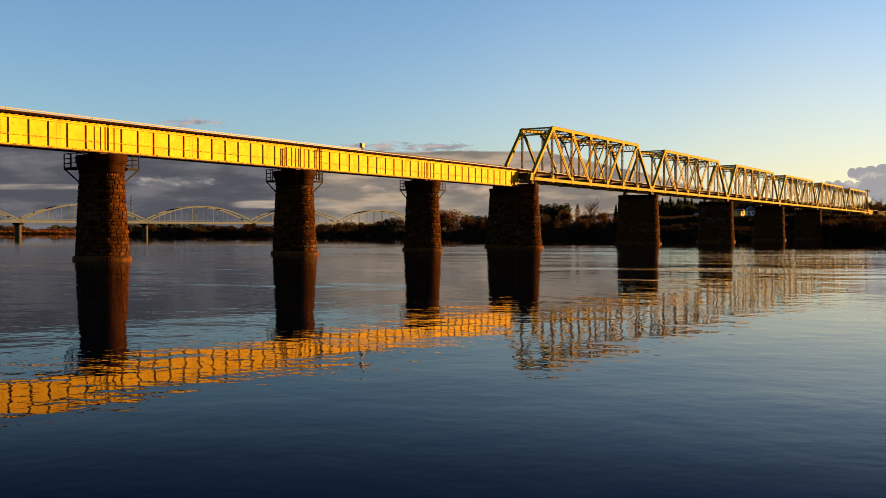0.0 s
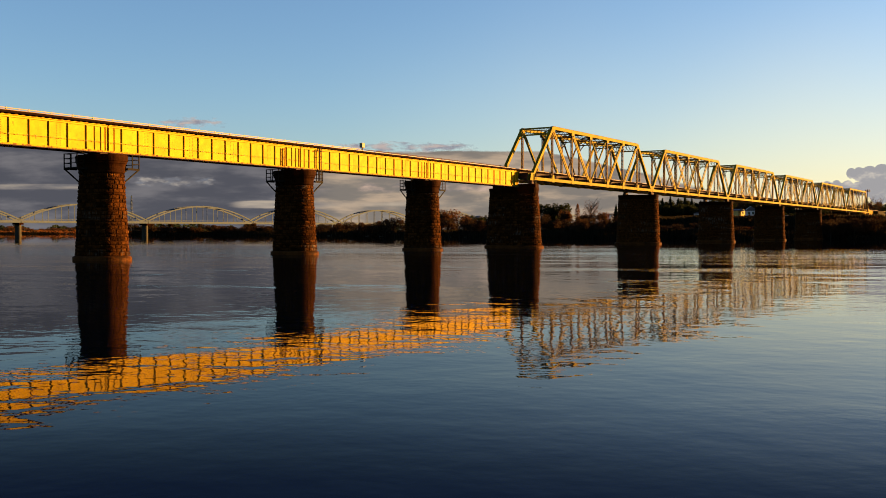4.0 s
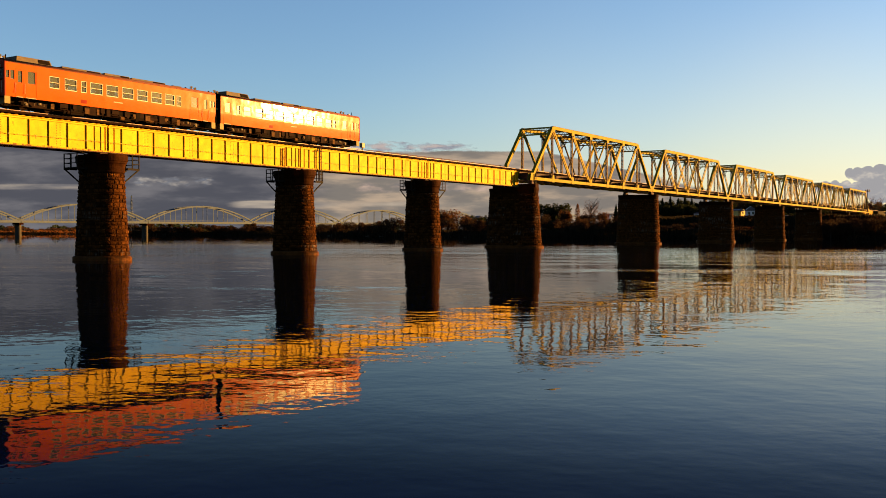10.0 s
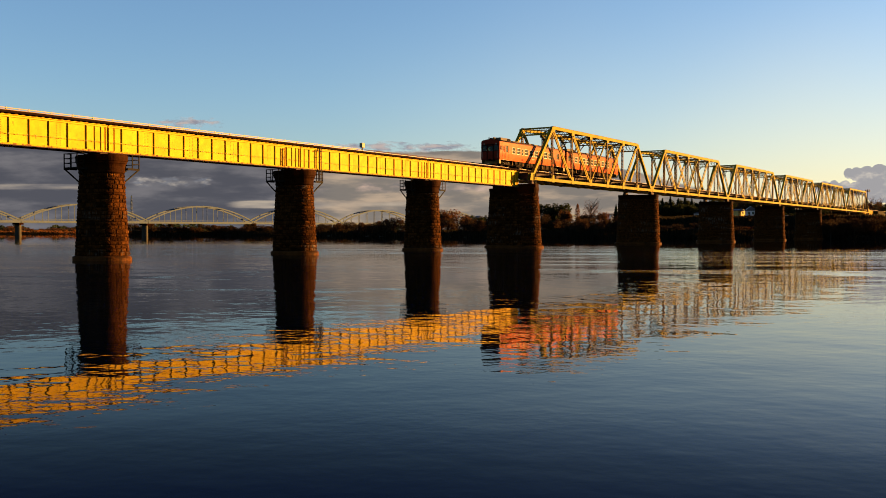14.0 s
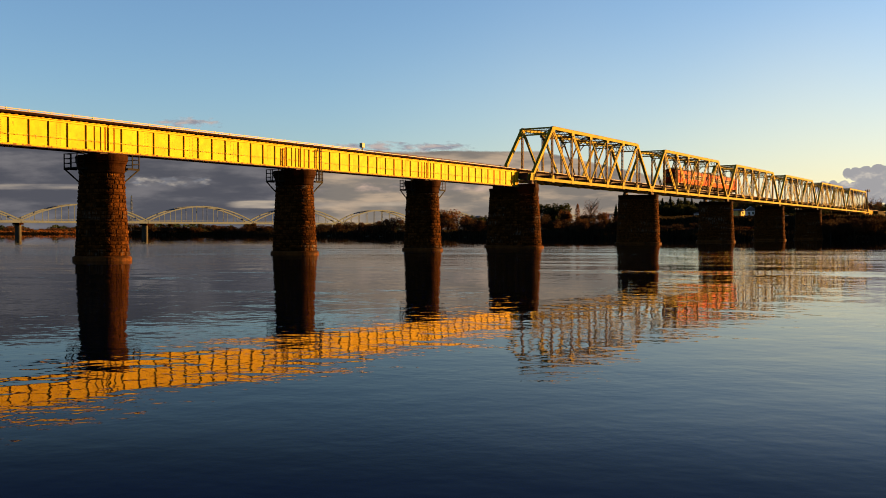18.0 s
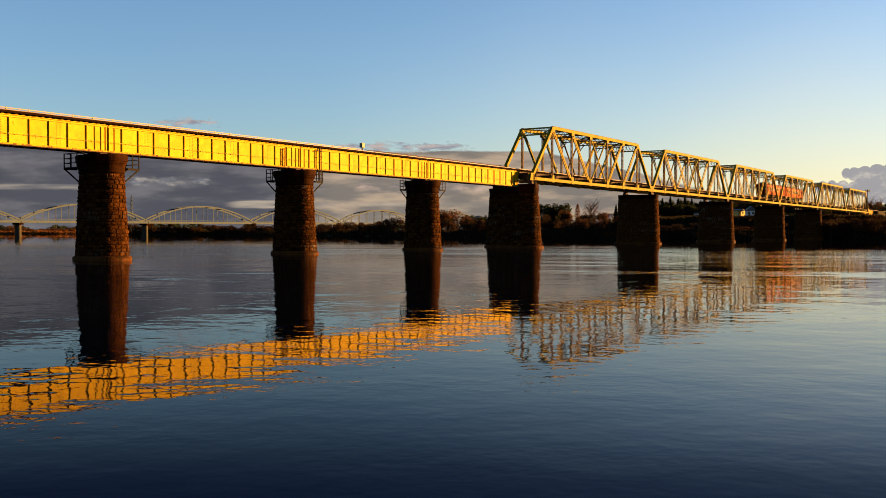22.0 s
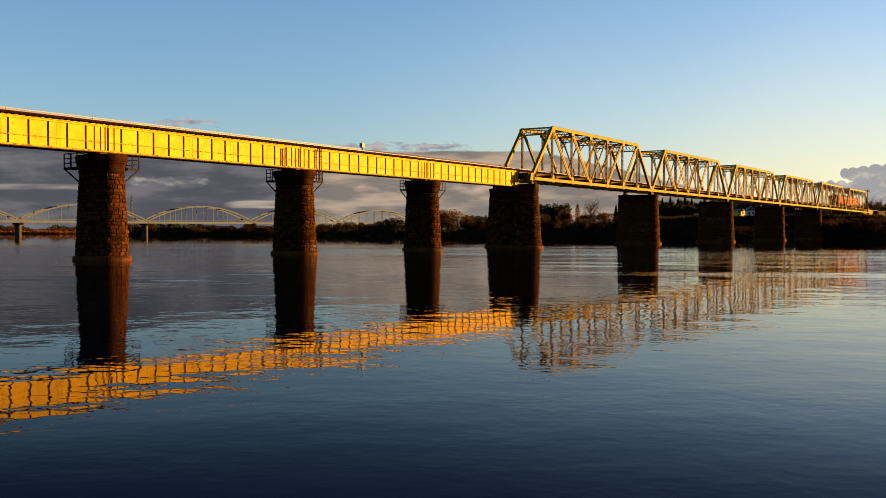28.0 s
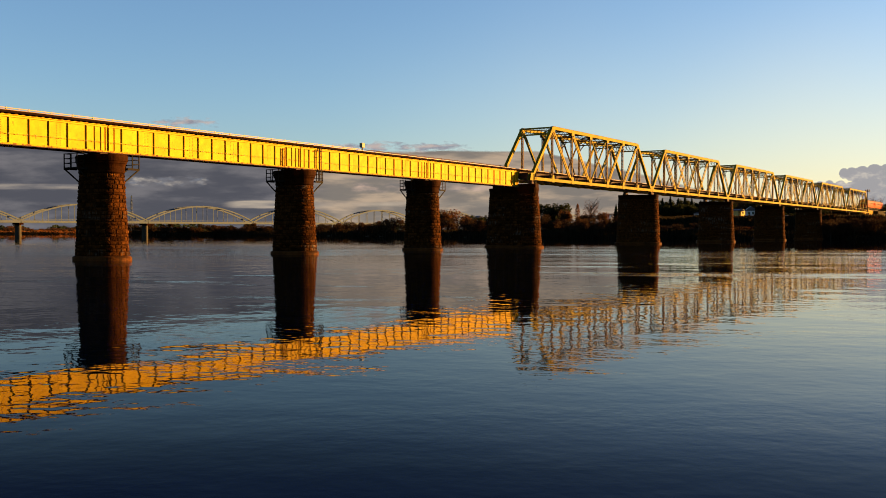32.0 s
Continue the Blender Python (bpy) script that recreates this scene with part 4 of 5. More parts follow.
    part("centre_sill", G().box(-0.42, 0.42, 0.4, CAR - 0.4, lo - 0.6, lo), M_UNDER, ob)
    part("air_tank", G().tube((1.15, 12.95, 0.45), (1.15, 14.2, 0.45), 0.2, n=12).tube((-1.15, 12.95, 0.45), (-1.15, 14.2, 0.45), 0.2, n=12), M_UNDER2, ob)
    for yc in (3.1, CAR - 3.1):
        b = part("bogie", G().box(-0.95, -0.8, yc - 1.5, yc + 1.5, 0.42, 0.62).box(0.8, 0.95, yc - 1.5, yc + 1.5, 0.42, 0.62).box(-1.0, 1.0, yc - 0.3, yc + 0.3, 0.45, 0.7).box(-0.3, 0.3, yc - 0.3, yc + 0.3, 0.7, lo), M_UNDER, ob, "dark steel bogie frame")
        for s in (-1, 1):
            part("side_frame", G().hexa([(s * 0.95, yc - 0.55, 0.26), (s * 1.06, yc - 0.55, 0.26), (s * 1.06, yc + 0.55, 0.26), (s * 0.95, yc + 0.55, 0.26), (s * 0.95, yc - 1.0, 0.64), (s * 1.06, yc - 1.0, 0.64), (s * 1.06, yc + 1.0, 0.64), (s * 0.95, yc + 1.0, 0.64)]), M_UNDER2, b, "dropped side frame plate")
            for dy in (-1.45, -0.66, 0.66, 1.45):
                part("brake_block", G().box(*sorted((s * 0.5, s * 0.7)), yc + dy - 0.05, yc + dy + 0.05, 0.22, 0.6).bar((s * 0.6, yc + dy, 0.6), (s * 0.6, yc + dy * 0.9, lo), 0.05, 0.05), M_UNDER, b)
            part("lower_step", G().box(*sorted((s * 1.1, s * 1.34)), yc - 1.55, yc - 1.05, 0.3, 0.34).box(*sorted((s * 1.3, s * 1.33)), yc - 1.55, yc - 1.5, 0.34, lo).box(*sorted((s * 1.3, s * 1.33)), yc - 1.1, yc - 1.05, 0.34, lo), M_UNDER2, b)
        for dy in (-1.05, 1.05):
            for s in (-1, 1):
                part("wheel", G().tube((s * 0.5, yc + dy, 0.43), (s * 0.64, yc + dy, 0.43), 0.43, n=20), M_UNDER2, b)
                part("axle_box", G().box(*sorted((s * 0.78, s * 1.02)), yc + dy - 0.16, yc + dy + 0.16, 0.28, 0.6).tube((s * 1.02, yc + dy, 0.43), (s * 1.08, yc + dy, 0.43), 0.12, n=10), M_UNIT, b, "round-capped axle box")
            part("axle", G().tube((-0.6, yc + dy, 0.43), (0.6, yc + dy, 0.43), 0.08, n=8), M_UNDER, b)
        for s in (-1, 1):
            part("spring", G().tube((s * 0.98, yc, 0.5), (s * 0.98, yc, 0.66), 0.2, n=10).tube((s * 0.98, yc - 0.4, 0.42), (s * 0.98, yc - 0.4, 0.62), 0.09, n=8).tube((s * 0.98, yc + 0.4, 0.42), (s * 0.98, yc + 0.4, 0.62), 0.09, n=8), M_UNIT, b)
    return ob


rear_car = railcar(1)
front_car = railcar(0)


# ---- small things on the bridge ----
box_thing = thing("signal_box", "small white equipment box on a short post beside the track", "equipment box", m=pose(-1.35, Y0 + 36.8, 0))
part("cabinet", G().box(-0.19, 0.19, -0.25, 0.25, 12.02, 12.5), M_PALE, box_thing)
part("hood", G().box(-0.22, 0.22, -0.28, 0.28, 12.5, 12.54), M_PALE, box_thing)
part("post", G().box(-0.06, 0.06, -0.06, 0.06, 11.1, 12.02), M_RUST, box_thing)



def ladder(y, x, z0, z1, label, w=0.42, steel=None):
    ob = thing("ladder", label, "ladder", m=pose(x, y, 0))
    for s in (-1, 1):
        part("stile", G().box(-0.04, 0.04, s * w / 2 - 0.04, s * w / 2 + 0.04, z0, z1), steel or M_DARK, ob)
    k = z0 + 0.2
    while k < z1:
        part("rung", G().box(-0.025, 0.025, -w / 2 + 0.03, w / 2 - 0.03, k - 0.02, k + 0.02), steel or M_DARK, ob)
        k += 0.3
    return ob


ladder(Y0 + SPAN + 2.85, 1.08, 7.6, 11.2, "dark steel lattice post with cross arms against the girder", 0.24)
for z, w in ((10.75, 0.55), (10.15, 0.3)):
    part("cross_arm", G().box(-0.04, 0.04, -w, w, z, z + 0.07), M_DARK, bpy.data.objects["ladder"])
ladder(Y0 + SPAN - 2.56, 0.9, 8.9, 10.7, "slim yellowed access ladder on the girder web", 0.25, M_SPOTTED)
ladder(YT + 1.0, 2.85, 7.4, 10.6, "dark steel ladder hanging beside the pier")


# ---- distant arched road bridge ----
def arch_bridge():
    L, rise, n = 80.6, 10.1, 10
    base = at((37 - 784) / 1700 * 560, 560)
    heading = math.degrees(TURN) - 44.4
    frame_pose = pose(base.x, base.y, 0, 0, 0, heading)
    for i in range(-2, 7):
        ob = thing("arch_span", "pale steel tied-arch road bridge span", "arch bridge", "tied-arch road bridge spans", m=frame_pose @ pose(0, i * L, 1.15))
        for x in (0.0, -8.0):
            rib = G()
            pts = [(x, L * (k / 24), 7.9 + rise * (1 - (2 * k / 24 - 1) ** 2)) for k in range(25)]
            for a, b in zip(pts, pts[1:]):
                rib.bar(a, b, 0.7, 0.85)
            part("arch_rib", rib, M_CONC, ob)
            for k in range(1, n):
                y = L * k / n
                part("hanger", G().bar((x, y, 7.5), (x, y, 7.9 + rise * (1 - (2 * k / n - 1) ** 2)), 0.3, 0.3, (0, 1, 0)), M_CONC, ob)
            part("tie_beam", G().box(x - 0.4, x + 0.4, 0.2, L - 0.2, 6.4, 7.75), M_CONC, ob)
        for k in range(3, n - 2):
            z = 7.9 + rise * (1 - (2 * k / n - 1) ** 2)
            part("strut", G().bar((-8, L * k / n, z), (0, L * k / n, z), 0.5, 0.5), M_CONC, ob)
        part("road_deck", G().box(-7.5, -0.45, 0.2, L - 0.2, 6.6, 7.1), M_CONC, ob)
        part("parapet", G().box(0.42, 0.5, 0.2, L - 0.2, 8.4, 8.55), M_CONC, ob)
        p = thing("road_bridge_pier", "concrete road bridge pier standing in the river", "bridge pier", "road bridge piers", m=frame_pose @ pose(0, i * L, 0))
        part("column", G().rings([[(x * 1.0 - 4, y, z) for x, y, _, _ in stadium(1.25, 3, 20)] for z in (-2, 6.35)]), M_COLUMN, p, "shaded grey concrete column")
        part("crosshead", G().box(-9.0, 1.0, -1.3, 1.3, 6.35, 7.15), M_JOINT, p)
        part("bearing_block", G().box(-9, 1, -1.2, 1.2, 7.15, 7.55), M_JOINT, p)


arch_bridge()


# ---- vegetation ----
def crown_mesh(name, seed, w, h, count, size, material, shape):
    """Many small leaf clumps in an uneven crown; shape is round, cone, poplar or bare."""
    rnd = random.Random(seed)
    g = G()
    lumps = [(rnd.uniform(-0.55, 0.55), rnd.uniform(-0.55, 0.55), rnd.uniform(0.25, 0.85), rnd.uniform(0.22, 0.42)) for _ in range(14)]
    for _ in range(count):
        if shape == "cone":
            t = rnd.random() ** 1.4
            a, q = rnd.uniform(0, 6.283), (1 - t) * rnd.uniform(0.55, 1.0) * (0.75 + 0.25 * math.sin(t * 40))
            p = Vector((math.cos(a) * q * w / 2, math.sin(a) * q * w / 2, h * (0.1 + 0.9 * t)))
        elif shape == "poplar":
            t = rnd.random()
            a, q = rnd.uniform(0, 6.283), math.sin(math.pi * min(1, 0.12 + t * 0.88)) ** 0.7 * rnd.uniform(0.3, 1)
            p = Vector((math.cos(a) * q * w / 2, math.sin(a) * q * w / 2, h * (0.08 + 0.92 * t)))
        else:
            lx, ly, lz, lr = rnd.choice(lumps)
            d = Vector((rnd.gauss(0, 1), rnd.gauss(0, 1), rnd.gauss(0, 1))).normalized() * lr * rnd.uniform(0.5, 1.05)
            p = Vector(((lx + d.x) * w / 2 * 1.1, (ly + d.y) * w / 2 * 1.1, (lz + d.z * 0.75) * h))
            p.z = min(max(p.z, 0.1 * h), h)
        a = Vector((rnd.gauss(0, 1), rnd.gauss(0, 1), rnd.gauss(0, 1))).normalized()
        b = a.orthogonal().normalized()
        c = a.cross(b)
        s = size * rnd.uniform(0.6, 1.4)
        i = len(g.v)
        g.v += [tuple(p + b * s), tuple(p + c * s * 0.7), tuple(p - b * s), tuple(p - c * s * 0.7)]
        g.f.append((i, i + 1, i + 2, i + 3))
    return g.mesh(name, material)


def limb_mesh(name, seed, h, spread, twigs):
    """A tapered trunk with limbs."""
    rnd = random.Random(seed)
    g = G()
    top = Vector((rnd.uniform(-0.03, 0.03) * h, rnd.uniform(-0.03, 0.03) * h, h * 0.8))
    g.tube((0, 0, -0.6), top * 0.5, 0.028 * h, 0.018 * h, n=7).tube(top * 0.5, top, 0.018 * h, 0.004 * h, n=6)
    for _ in range(twigs):
        s = rnd.uniform(0.25, 0.95)
        p = top * s
        a = rnd.uniform(0, 6.283)
        l = h * rnd.uniform(0.18, 0.42) * spread
        q = p + Vector((math.cos(a) * l, math.sin(a) * l, l * rnd.uniform(0.5, 1.3)))
        g.tube(p, q, 0.008 * h, 0.002 * h, n=4, cap=False)
        for _ in range(3):
            u = p.lerp(q, rnd.uniform(0.4, 0.95))
            a = rnd.uniform(0, 6.283)
            l2 = l * rnd.uniform(0.3, 0.6)
            g.tube(u, u + Vector((math.cos(a) * l2, math.sin(a) * l2, l2 * rnd.uniform(0.4, 1.2))), 0.0035 * h, 0.0012 * h, n=3, cap=False)
    return g.mesh(name, M_BARK)


KINDS = {
    "round_green": (crown_mesh("crown", 1, 9, 10, 4800, 0.25, M_LEAF_G, "round"), limb_mesh("trunk", 1, 10, 0.7, 12), "dense dark green broadleaf tree on the far bank"),
    "round_brown": (crown_mesh("crown", 2, 9, 10, 4800, 0.24, M_LEAF_B, "round"), limb_mesh("trunk", 2, 10, 0.8, 16), "autumn-brown broadleaf tree on the far bank"),
    "cone": (crown_mesh("crown", 3, 6, 10, 4200, 0.3, M_LEAF_D, "cone"), limb_mesh("trunk", 3, 10, 0.2, 6), "dark conifer near the houses"),
    "poplar": (crown_mesh("crown", 4, 3, 10, 1800, 0.16, M_LEAF_B, "poplar"), limb_mesh("trunk", 4, 10, 0.25, 8), "narrow upright tree with autumn leaves"),
    "bare": (crown_mesh("crown", 5, 8, 10, 1100, 0.13, M_LEAF_B, "round"), limb_mesh("trunk", 5, 10, 1.0, 46), "nearly leafless spreading tree"),
    "russet": (crown_mesh("crown", 7, 12, 8, 2400, 0.2, M_RUSSET, "round"), limb_mesh("trunk", 7, 7, 0.9, 14), "russet autumn scrub on the distant bank"),
    "willow": (crown_mesh("crown", 9, 12, 8, 4200, 0.21, M_WILLOW, "round"), limb_mesh("trunk", 9, 7, 0.9, 14), "reddish-brown riverside willow scrub"),
    "shrub": (crown_mesh("crown", 6, 12, 8, 3400, 0.19, M_BUSH, "round"), limb_mesh("trunk", 6, 7, 0.9, 14), "brown riverside willow scrub"),
}


def tree(kind, px, d, top, width, turn):
    """px, top and width say where it shows across the view at depth d."""
    r = (px - 784) / 1700 * d
    p = at(r, d, 0)
    z = max(land(r, d), 0.4) - 0.2
    h = EYE_Z + (410.2 - top) / 1700 * d - z
    w = width / 1700 * d
    crown, trunk, label = KINDS[kind]
    base_h = 8 if kind in ("shrub", "russet", "willow") else 10
    ob = thing("shrub" if base_h == 8 else "tree", label, "shrub" if base_h == 8 else "tree", "far bank trees", m=pose(p.x, p.y, z, 0, 0, turn))
    base_w = {"round_green": 9, "round_brown": 9, "cone": 6, "poplar": 3, "bare": 8, "shrub": 12, "russet": 12, "willow": 12}[kind]
    ob.scale = (w / base_w, w / base_w, h / base_h)
    part("crown", crown, None, ob)
    part("trunk", trunk, None, ob)


rnd = random.Random(11)
# picked-out trees
for kind, px, d, top, width in (("round_brown", 800, 470, 370, 62), ("round_brown", 775, 480, 384, 40), ("round_brown", 738, 490, 388, 40), ("round_green", 830, 560, 381, 22), ("round_green", 847, 560, 384, 24), ("round_green", 862, 570, 382, 20),
                                ("round_green", 968, 400, 362, 46), ("round_green", 990, 400, 361, 44), ("round_brown", 1003, 390, 371, 30), ("poplar", 1022, 390, 361, 11), ("bare", 1046, 385, 356, 36), ("round_brown", 1040, 380, 378, 34), ("round_brown", 1064, 380, 375, 30),
                                ("cone", 1090, 420, 362, 16), ("cone", 1172, 430, 352, 26), ("cone", 1186, 430, 348, 22), ("cone", 1200, 430, 352, 24), ("cone", 1212, 430, 346, 20), ("cone", 1224, 430, 352, 24), ("cone", 1158, 440, 356, 22), ("round_green", 1145, 420, 366, 30), ("cone", 1240, 440, 356, 24), ("round_green", 1262, 430, 364, 34), ("round_green", 1290, 440, 368, 30),
                                ("bare", 1536, 420, 352, 30), ("bare", 1552, 420, 354, 30), ("round_green", 1560, 460, 366, 40), ("round_brown", 1590, 420, 360, 40), ("round_green", 1345, 440, 372, 30), ("round_green", 1402, 440, 378, 26), ("round_green", 1460, 440, 380, 30), ("round_green", 1490, 430, 382, 34), ("round_green", 1176, 445, 356, 40), ("round_green", 1204, 450, 354, 40), ("round_green", 1232, 450, 358, 40), ("round_green", 1158, 440, 362, 34), ("round_green", 1380, 445, 376, 34), ("round_green", 1430, 445, 380, 34), ("round_green", 1170, 425, 364, 56), ("round_green", 1200, 425, 362, 56), ("round_green", 1228, 425, 366, 50), ("round_green", 1254, 428, 368, 50)):
    tree(kind, px, d, top, width, rnd.uniform(0, 360))
# the wood behind the houses
for k in range(34):
    px = 1128 + k * 14 + rnd.uniform(-4, 4)
    tree("round_green" if k % 4 else "round_brown", px, 470 + rnd.uniform(0, 30), (364 if px < 1260 else 354 if px < 1400 else 362) + rnd.uniform(-4, 5), rnd.uniform(34, 46), rnd.uniform(0, 360))
# scrub along the far bank
for k in range(96):
    px = 236 + k * 14.2 + rnd.uniform(-5, 5)
    d0 = 655
    for _ in range(12):
        d0 = bank((px - 784) / 1700 * d0)
    base = 397 if px < 590 else 397 - (px - 590) * 0.08 if px < 710 else 388 if px < 900 else 384 if px < 1150 else 398
    d = d0 + rnd.uniform(6, 24)
    tree("willow" if px < 1110 and k % 3 else "shrub", px, d, base + rnd.uniform(-4, 6), rnd.uniform(26, 44), rnd.uniform(0, 360))
for k in range(16):
    px = -30 + k * 17 + rnd.uniform(-5, 5)
    tree("russet", px, 905 + rnd.uniform(0, 60), 402 + rnd.uniform(-3, 3), rnd.uniform(20, 36), rnd.uniform(0, 360))


for px, d, top, width in ((1470, 298, 392, 34), (1492, 300, 390, 30), (1512, 300, 391, 34), (1530, 302, 388, 36), (1552, 304, 386, 40), (1574, 300, 384, 40), (1462, 320, 388, 36), (1488, 325, 386, 34), (1520, 325, 386, 40), (1550, 330, 382, 40), (1318, 316, 405, 26)):
    tree("shrub", px, d, top, width, rnd.uniform(0, 360))


def scrub(name, label, spans, material, height, count, size, seed):
    """Loose low growth scattered behind the waterline."""
    q = random.Random(seed)
    g = G()
    for px0, px1, back0, back1 in spans:
        for _ in range(count):
            px = q.uniform(px0, px1)
            d0 = 650
            for _ in range(8):
                d0 = bank((px - 784) / 1700 * d0)
            d = d0 + q.uniform(back0, back1)
            r = (px - 784) / 1700 * d
            p = at(r, d, max(land(r, d), 0.0))
            h = height * q.uniform(0.4, 1.0) * (0.7 + 0.5 * noise.noise(Vector((r * 0.12, d * 0.1, seed))))
            a = q.uniform(0, 6.283)
            w = Vector((math.cos(a), math.sin(a), 0)) * size * q.uniform(0.5, 1.3)
            lean = Vector((q.gauss(0, 0.12), q.gauss(0, 0.12), 0)) * h
            i = len(g.v)
            g.v += [tuple(p - w), tuple(p + w), tuple(p + w * 0.7 + lean + Vector((0, 0, h))), tuple(p - w * 0.5 + lean + Vector((0, 0, h * q.uniform(0.7, 1.0))))]
            g.f.append((i, i + 1, i + 2, i + 3))
    solid(name, g, material, label, "grass", kind="stuff")


scrub("reeds", "dry orange reeds along the distant waterline", [(-60, 232, -2, 14)], M_REED, 3.0, 9000, 0.2, 3)
scrub("bank_grass", "dark brown scrub and grass along the far waterline", [(215, 640, -3, 25), (600, 1000, -3, 25), (960, 1300, -3, 30), (1280, 1700, -3, 40), (1100, 1300, 25, 75), (1280, 1560, 25, 70)], M_SEDGE, 2.6, 12000, 0.22, 5)
scrub("brown_reeds", "russet reeds beside the far piers", [(1290, 1345, 2, 14), (1440, 1600, 6, 30)], M_DULL_REED, 3.2, 1500, 0.3, 8)


def far_woods():
    q = random.Random(21)
    g = G()
    for _ in range(14000):
        px = q.uniform(-200, 1800)
        d = q.uniform(1250, 1500)
        r = (px - 784) / 1700 * d
        top = 9 + 6 * noise.noise(Vector((px * 0.02, 0.5, 0))) + 4 * noise.noise(Vector((px * 0.09, 1.5, 0)))
        p = at(r, d, q.uniform(0.5, max(3, top)))
        s = q.uniform(1.0, 2.4)
        a = Vector((q.gauss(0, 1), q.gauss(0, 1), q.gauss(0, 1))).normalized()
        b = a.orthogonal().normalized() * s
        c = a.cross(b)
        i = len(g.v)
        g.v += [tuple(p + b), tuple(p + c), tuple(p - b), tuple(p - c)]
        g.f.append((i, i + 1, i + 2, i + 3))
    solid("far_woods", g, M_LEAF_D, "distant dark woods behind the river", "woods", kind="stuff")


far_woods()


# ---- houses, mast ----
def house(px, d, y_low, y_eave, y_ridge, width, depth, wall, label, turn=20):
    r = (px - 784) / 1700 * d
    k = d / 1700
    z0, ze, zr = (EYE_Z + (410.2 - y) * k for y in (y_low, y_eave, y_ridge))
    p = at(r, d)
    g0 = min(z0, land(r, d) - 0.3)
    w = width * k / 2
    ob = thing("house", label, "house", "houses on the far bank", m=pose(p.x, p.y, 0, 0, 0, math.degrees(TURN) + turn))
    part("wall", G().rings([[(-w, 0, g0), (w, 0, g0), (w, depth, g0), (-w, depth, g0)], [(-w, 0, ze), (w, 0, ze), (w, depth, ze), (-w, depth, ze)]]), wall, ob)
    o = 0.35
    g = G()
    g.v += [(-w - o, -o, ze - 0.1), (w + o, -o, ze - 0.1), (w + o, depth + o, ze - 0.1), (-w - o, depth + o, ze - 0.1), (0, -o, zr), (0, depth + o, zr), (-w - o, -o, ze + 0.1), (w + o, -o, ze + 0.1), (w + o, depth + o, ze + 0.1), (-w - o, depth + o, ze + 0.1)]
    g.f += [(0, 3, 2, 1), (6, 4, 5, 9), (4, 7, 8, 5), (0, 1, 7, 4, 6), (2, 3, 9, 5, 8), (1, 2, 8, 7), (3, 0, 6, 9)]
    part("roof", g, M_TILE, ob, "dark pitched roof")
    for x in (-w * 0.45, w * 0.45):
        win = part("window", G().box(x - 0.45, x + 0.45, -0.05, -0.01, ze - 1.5, ze - 0.5), M_GLASS, ob)
        part("sill", G().box(x - 0.55, x + 0.55, -0.12, -0.01, ze - 1.58, ze - 1.5), M_FRAME, win)


house(1312, 400, 387, 373, 370, 20, 3.0, M_WALLY, "cream house wall lit by the evening sun", 38)
house(1329, 395, 387, 373, 365, 16, 5, M_WALLW, "pale grey gabled house with dark roof", -12)
house(1233, 400, 388, 378, 376, 9, 3, M_WALLW, "small white house with a dark roof", -15)
house(1398, 420, 390, 385, 381, 20, 5, M_WALLW, "low pale house with a dark roof", 20)
house(1455, 430, 390, 385, 381, 10, 7, M_WALLW, "small pale shed near the bridge")
house(1086, 520, 392, 380, 378, 16, 5, M_WALLW, "long low building behind trees", 20)
house(850, 700, 395, 389, 382, 14, 8, M_WALLW, "distant white roofed building")


def mast():
    d = 1300
    p = at((233 - 784) / 1700 * d, d, 0)
    ob = thing("lattice_mast", "distant steel lattice transmission mast", "mast", m=pose(p.x, p.y, 0))
    H, w = EYE_Z + (410.2 - 346) * d / 1700, 2.6
    for sx in (-1, 1):
        for sy in (-1, 1):
            part("leg", G().bar((sx * w, sy * w, 0), (sx * 0.4, sy * 0.4, H), 0.26, 0.26), M_CONC, ob)
    g = G()
    for k in range(10):
        a, b = k / 10, (k + 1) / 10
        for s in (-1, 1):
            wa, wb = w + (0.4 - w) * a, w + (0.4 - w) * b
            g.bar((-wa, s * wa, H * a), (wb, s * wb, H * b), 0.14, 0.14).bar((wa, s * wa, H * a), (-wb, s * wb, H * b), 0.14, 0.14)
            g.bar((s * wa, -wa, H * a), (s * wb, wb, H * b), 0.14, 0.14).bar((s * wa, wa, H * a), (s * wb, -wb, H * b), 0.14, 0.14)
    part("bracing", g, M_CONC, ob)


mast()
post = thing("lamp_mast", "slim dark mast with a rectangular head beside the bridge", "mast", m=pose(2.95, YEND - 5, 0))
part("pole", G().tube((0, 0, 9.9), (0, 0, 18.6), 0.1, n=8), M_DARK, post)
part("head", G().box(-0.7, 0.7, -0.8, 0.8, 17.9, 18.0).box(-0.7, -0.5, -0.8, 0.8, 18.0, 18.8).box(0.5, 0.7, -0.8, 0.8, 18.0, 18.8).box(-0.1, 0.1, -0.8, 0.8, 18.0, 18.9), M_DARK, post)


# ---- bird ----
BIRD = thing("bird", "small dark bird leaving its perch on the truss", "bird")
part("body", G().rings([[(w * math.cos(a), y, w * 0.9 * math.sin(a)) for a in [k * math.pi / 4 for k in range(8)]] for y, w in ((-0.3, 0.015), (-0.2, 0.05), (-0.05, 0.085), (0.08, 0.08), (0.16, 0.055), (0.22, 0.05), (0.27, 0.015))]), M_DARK, BIRD)
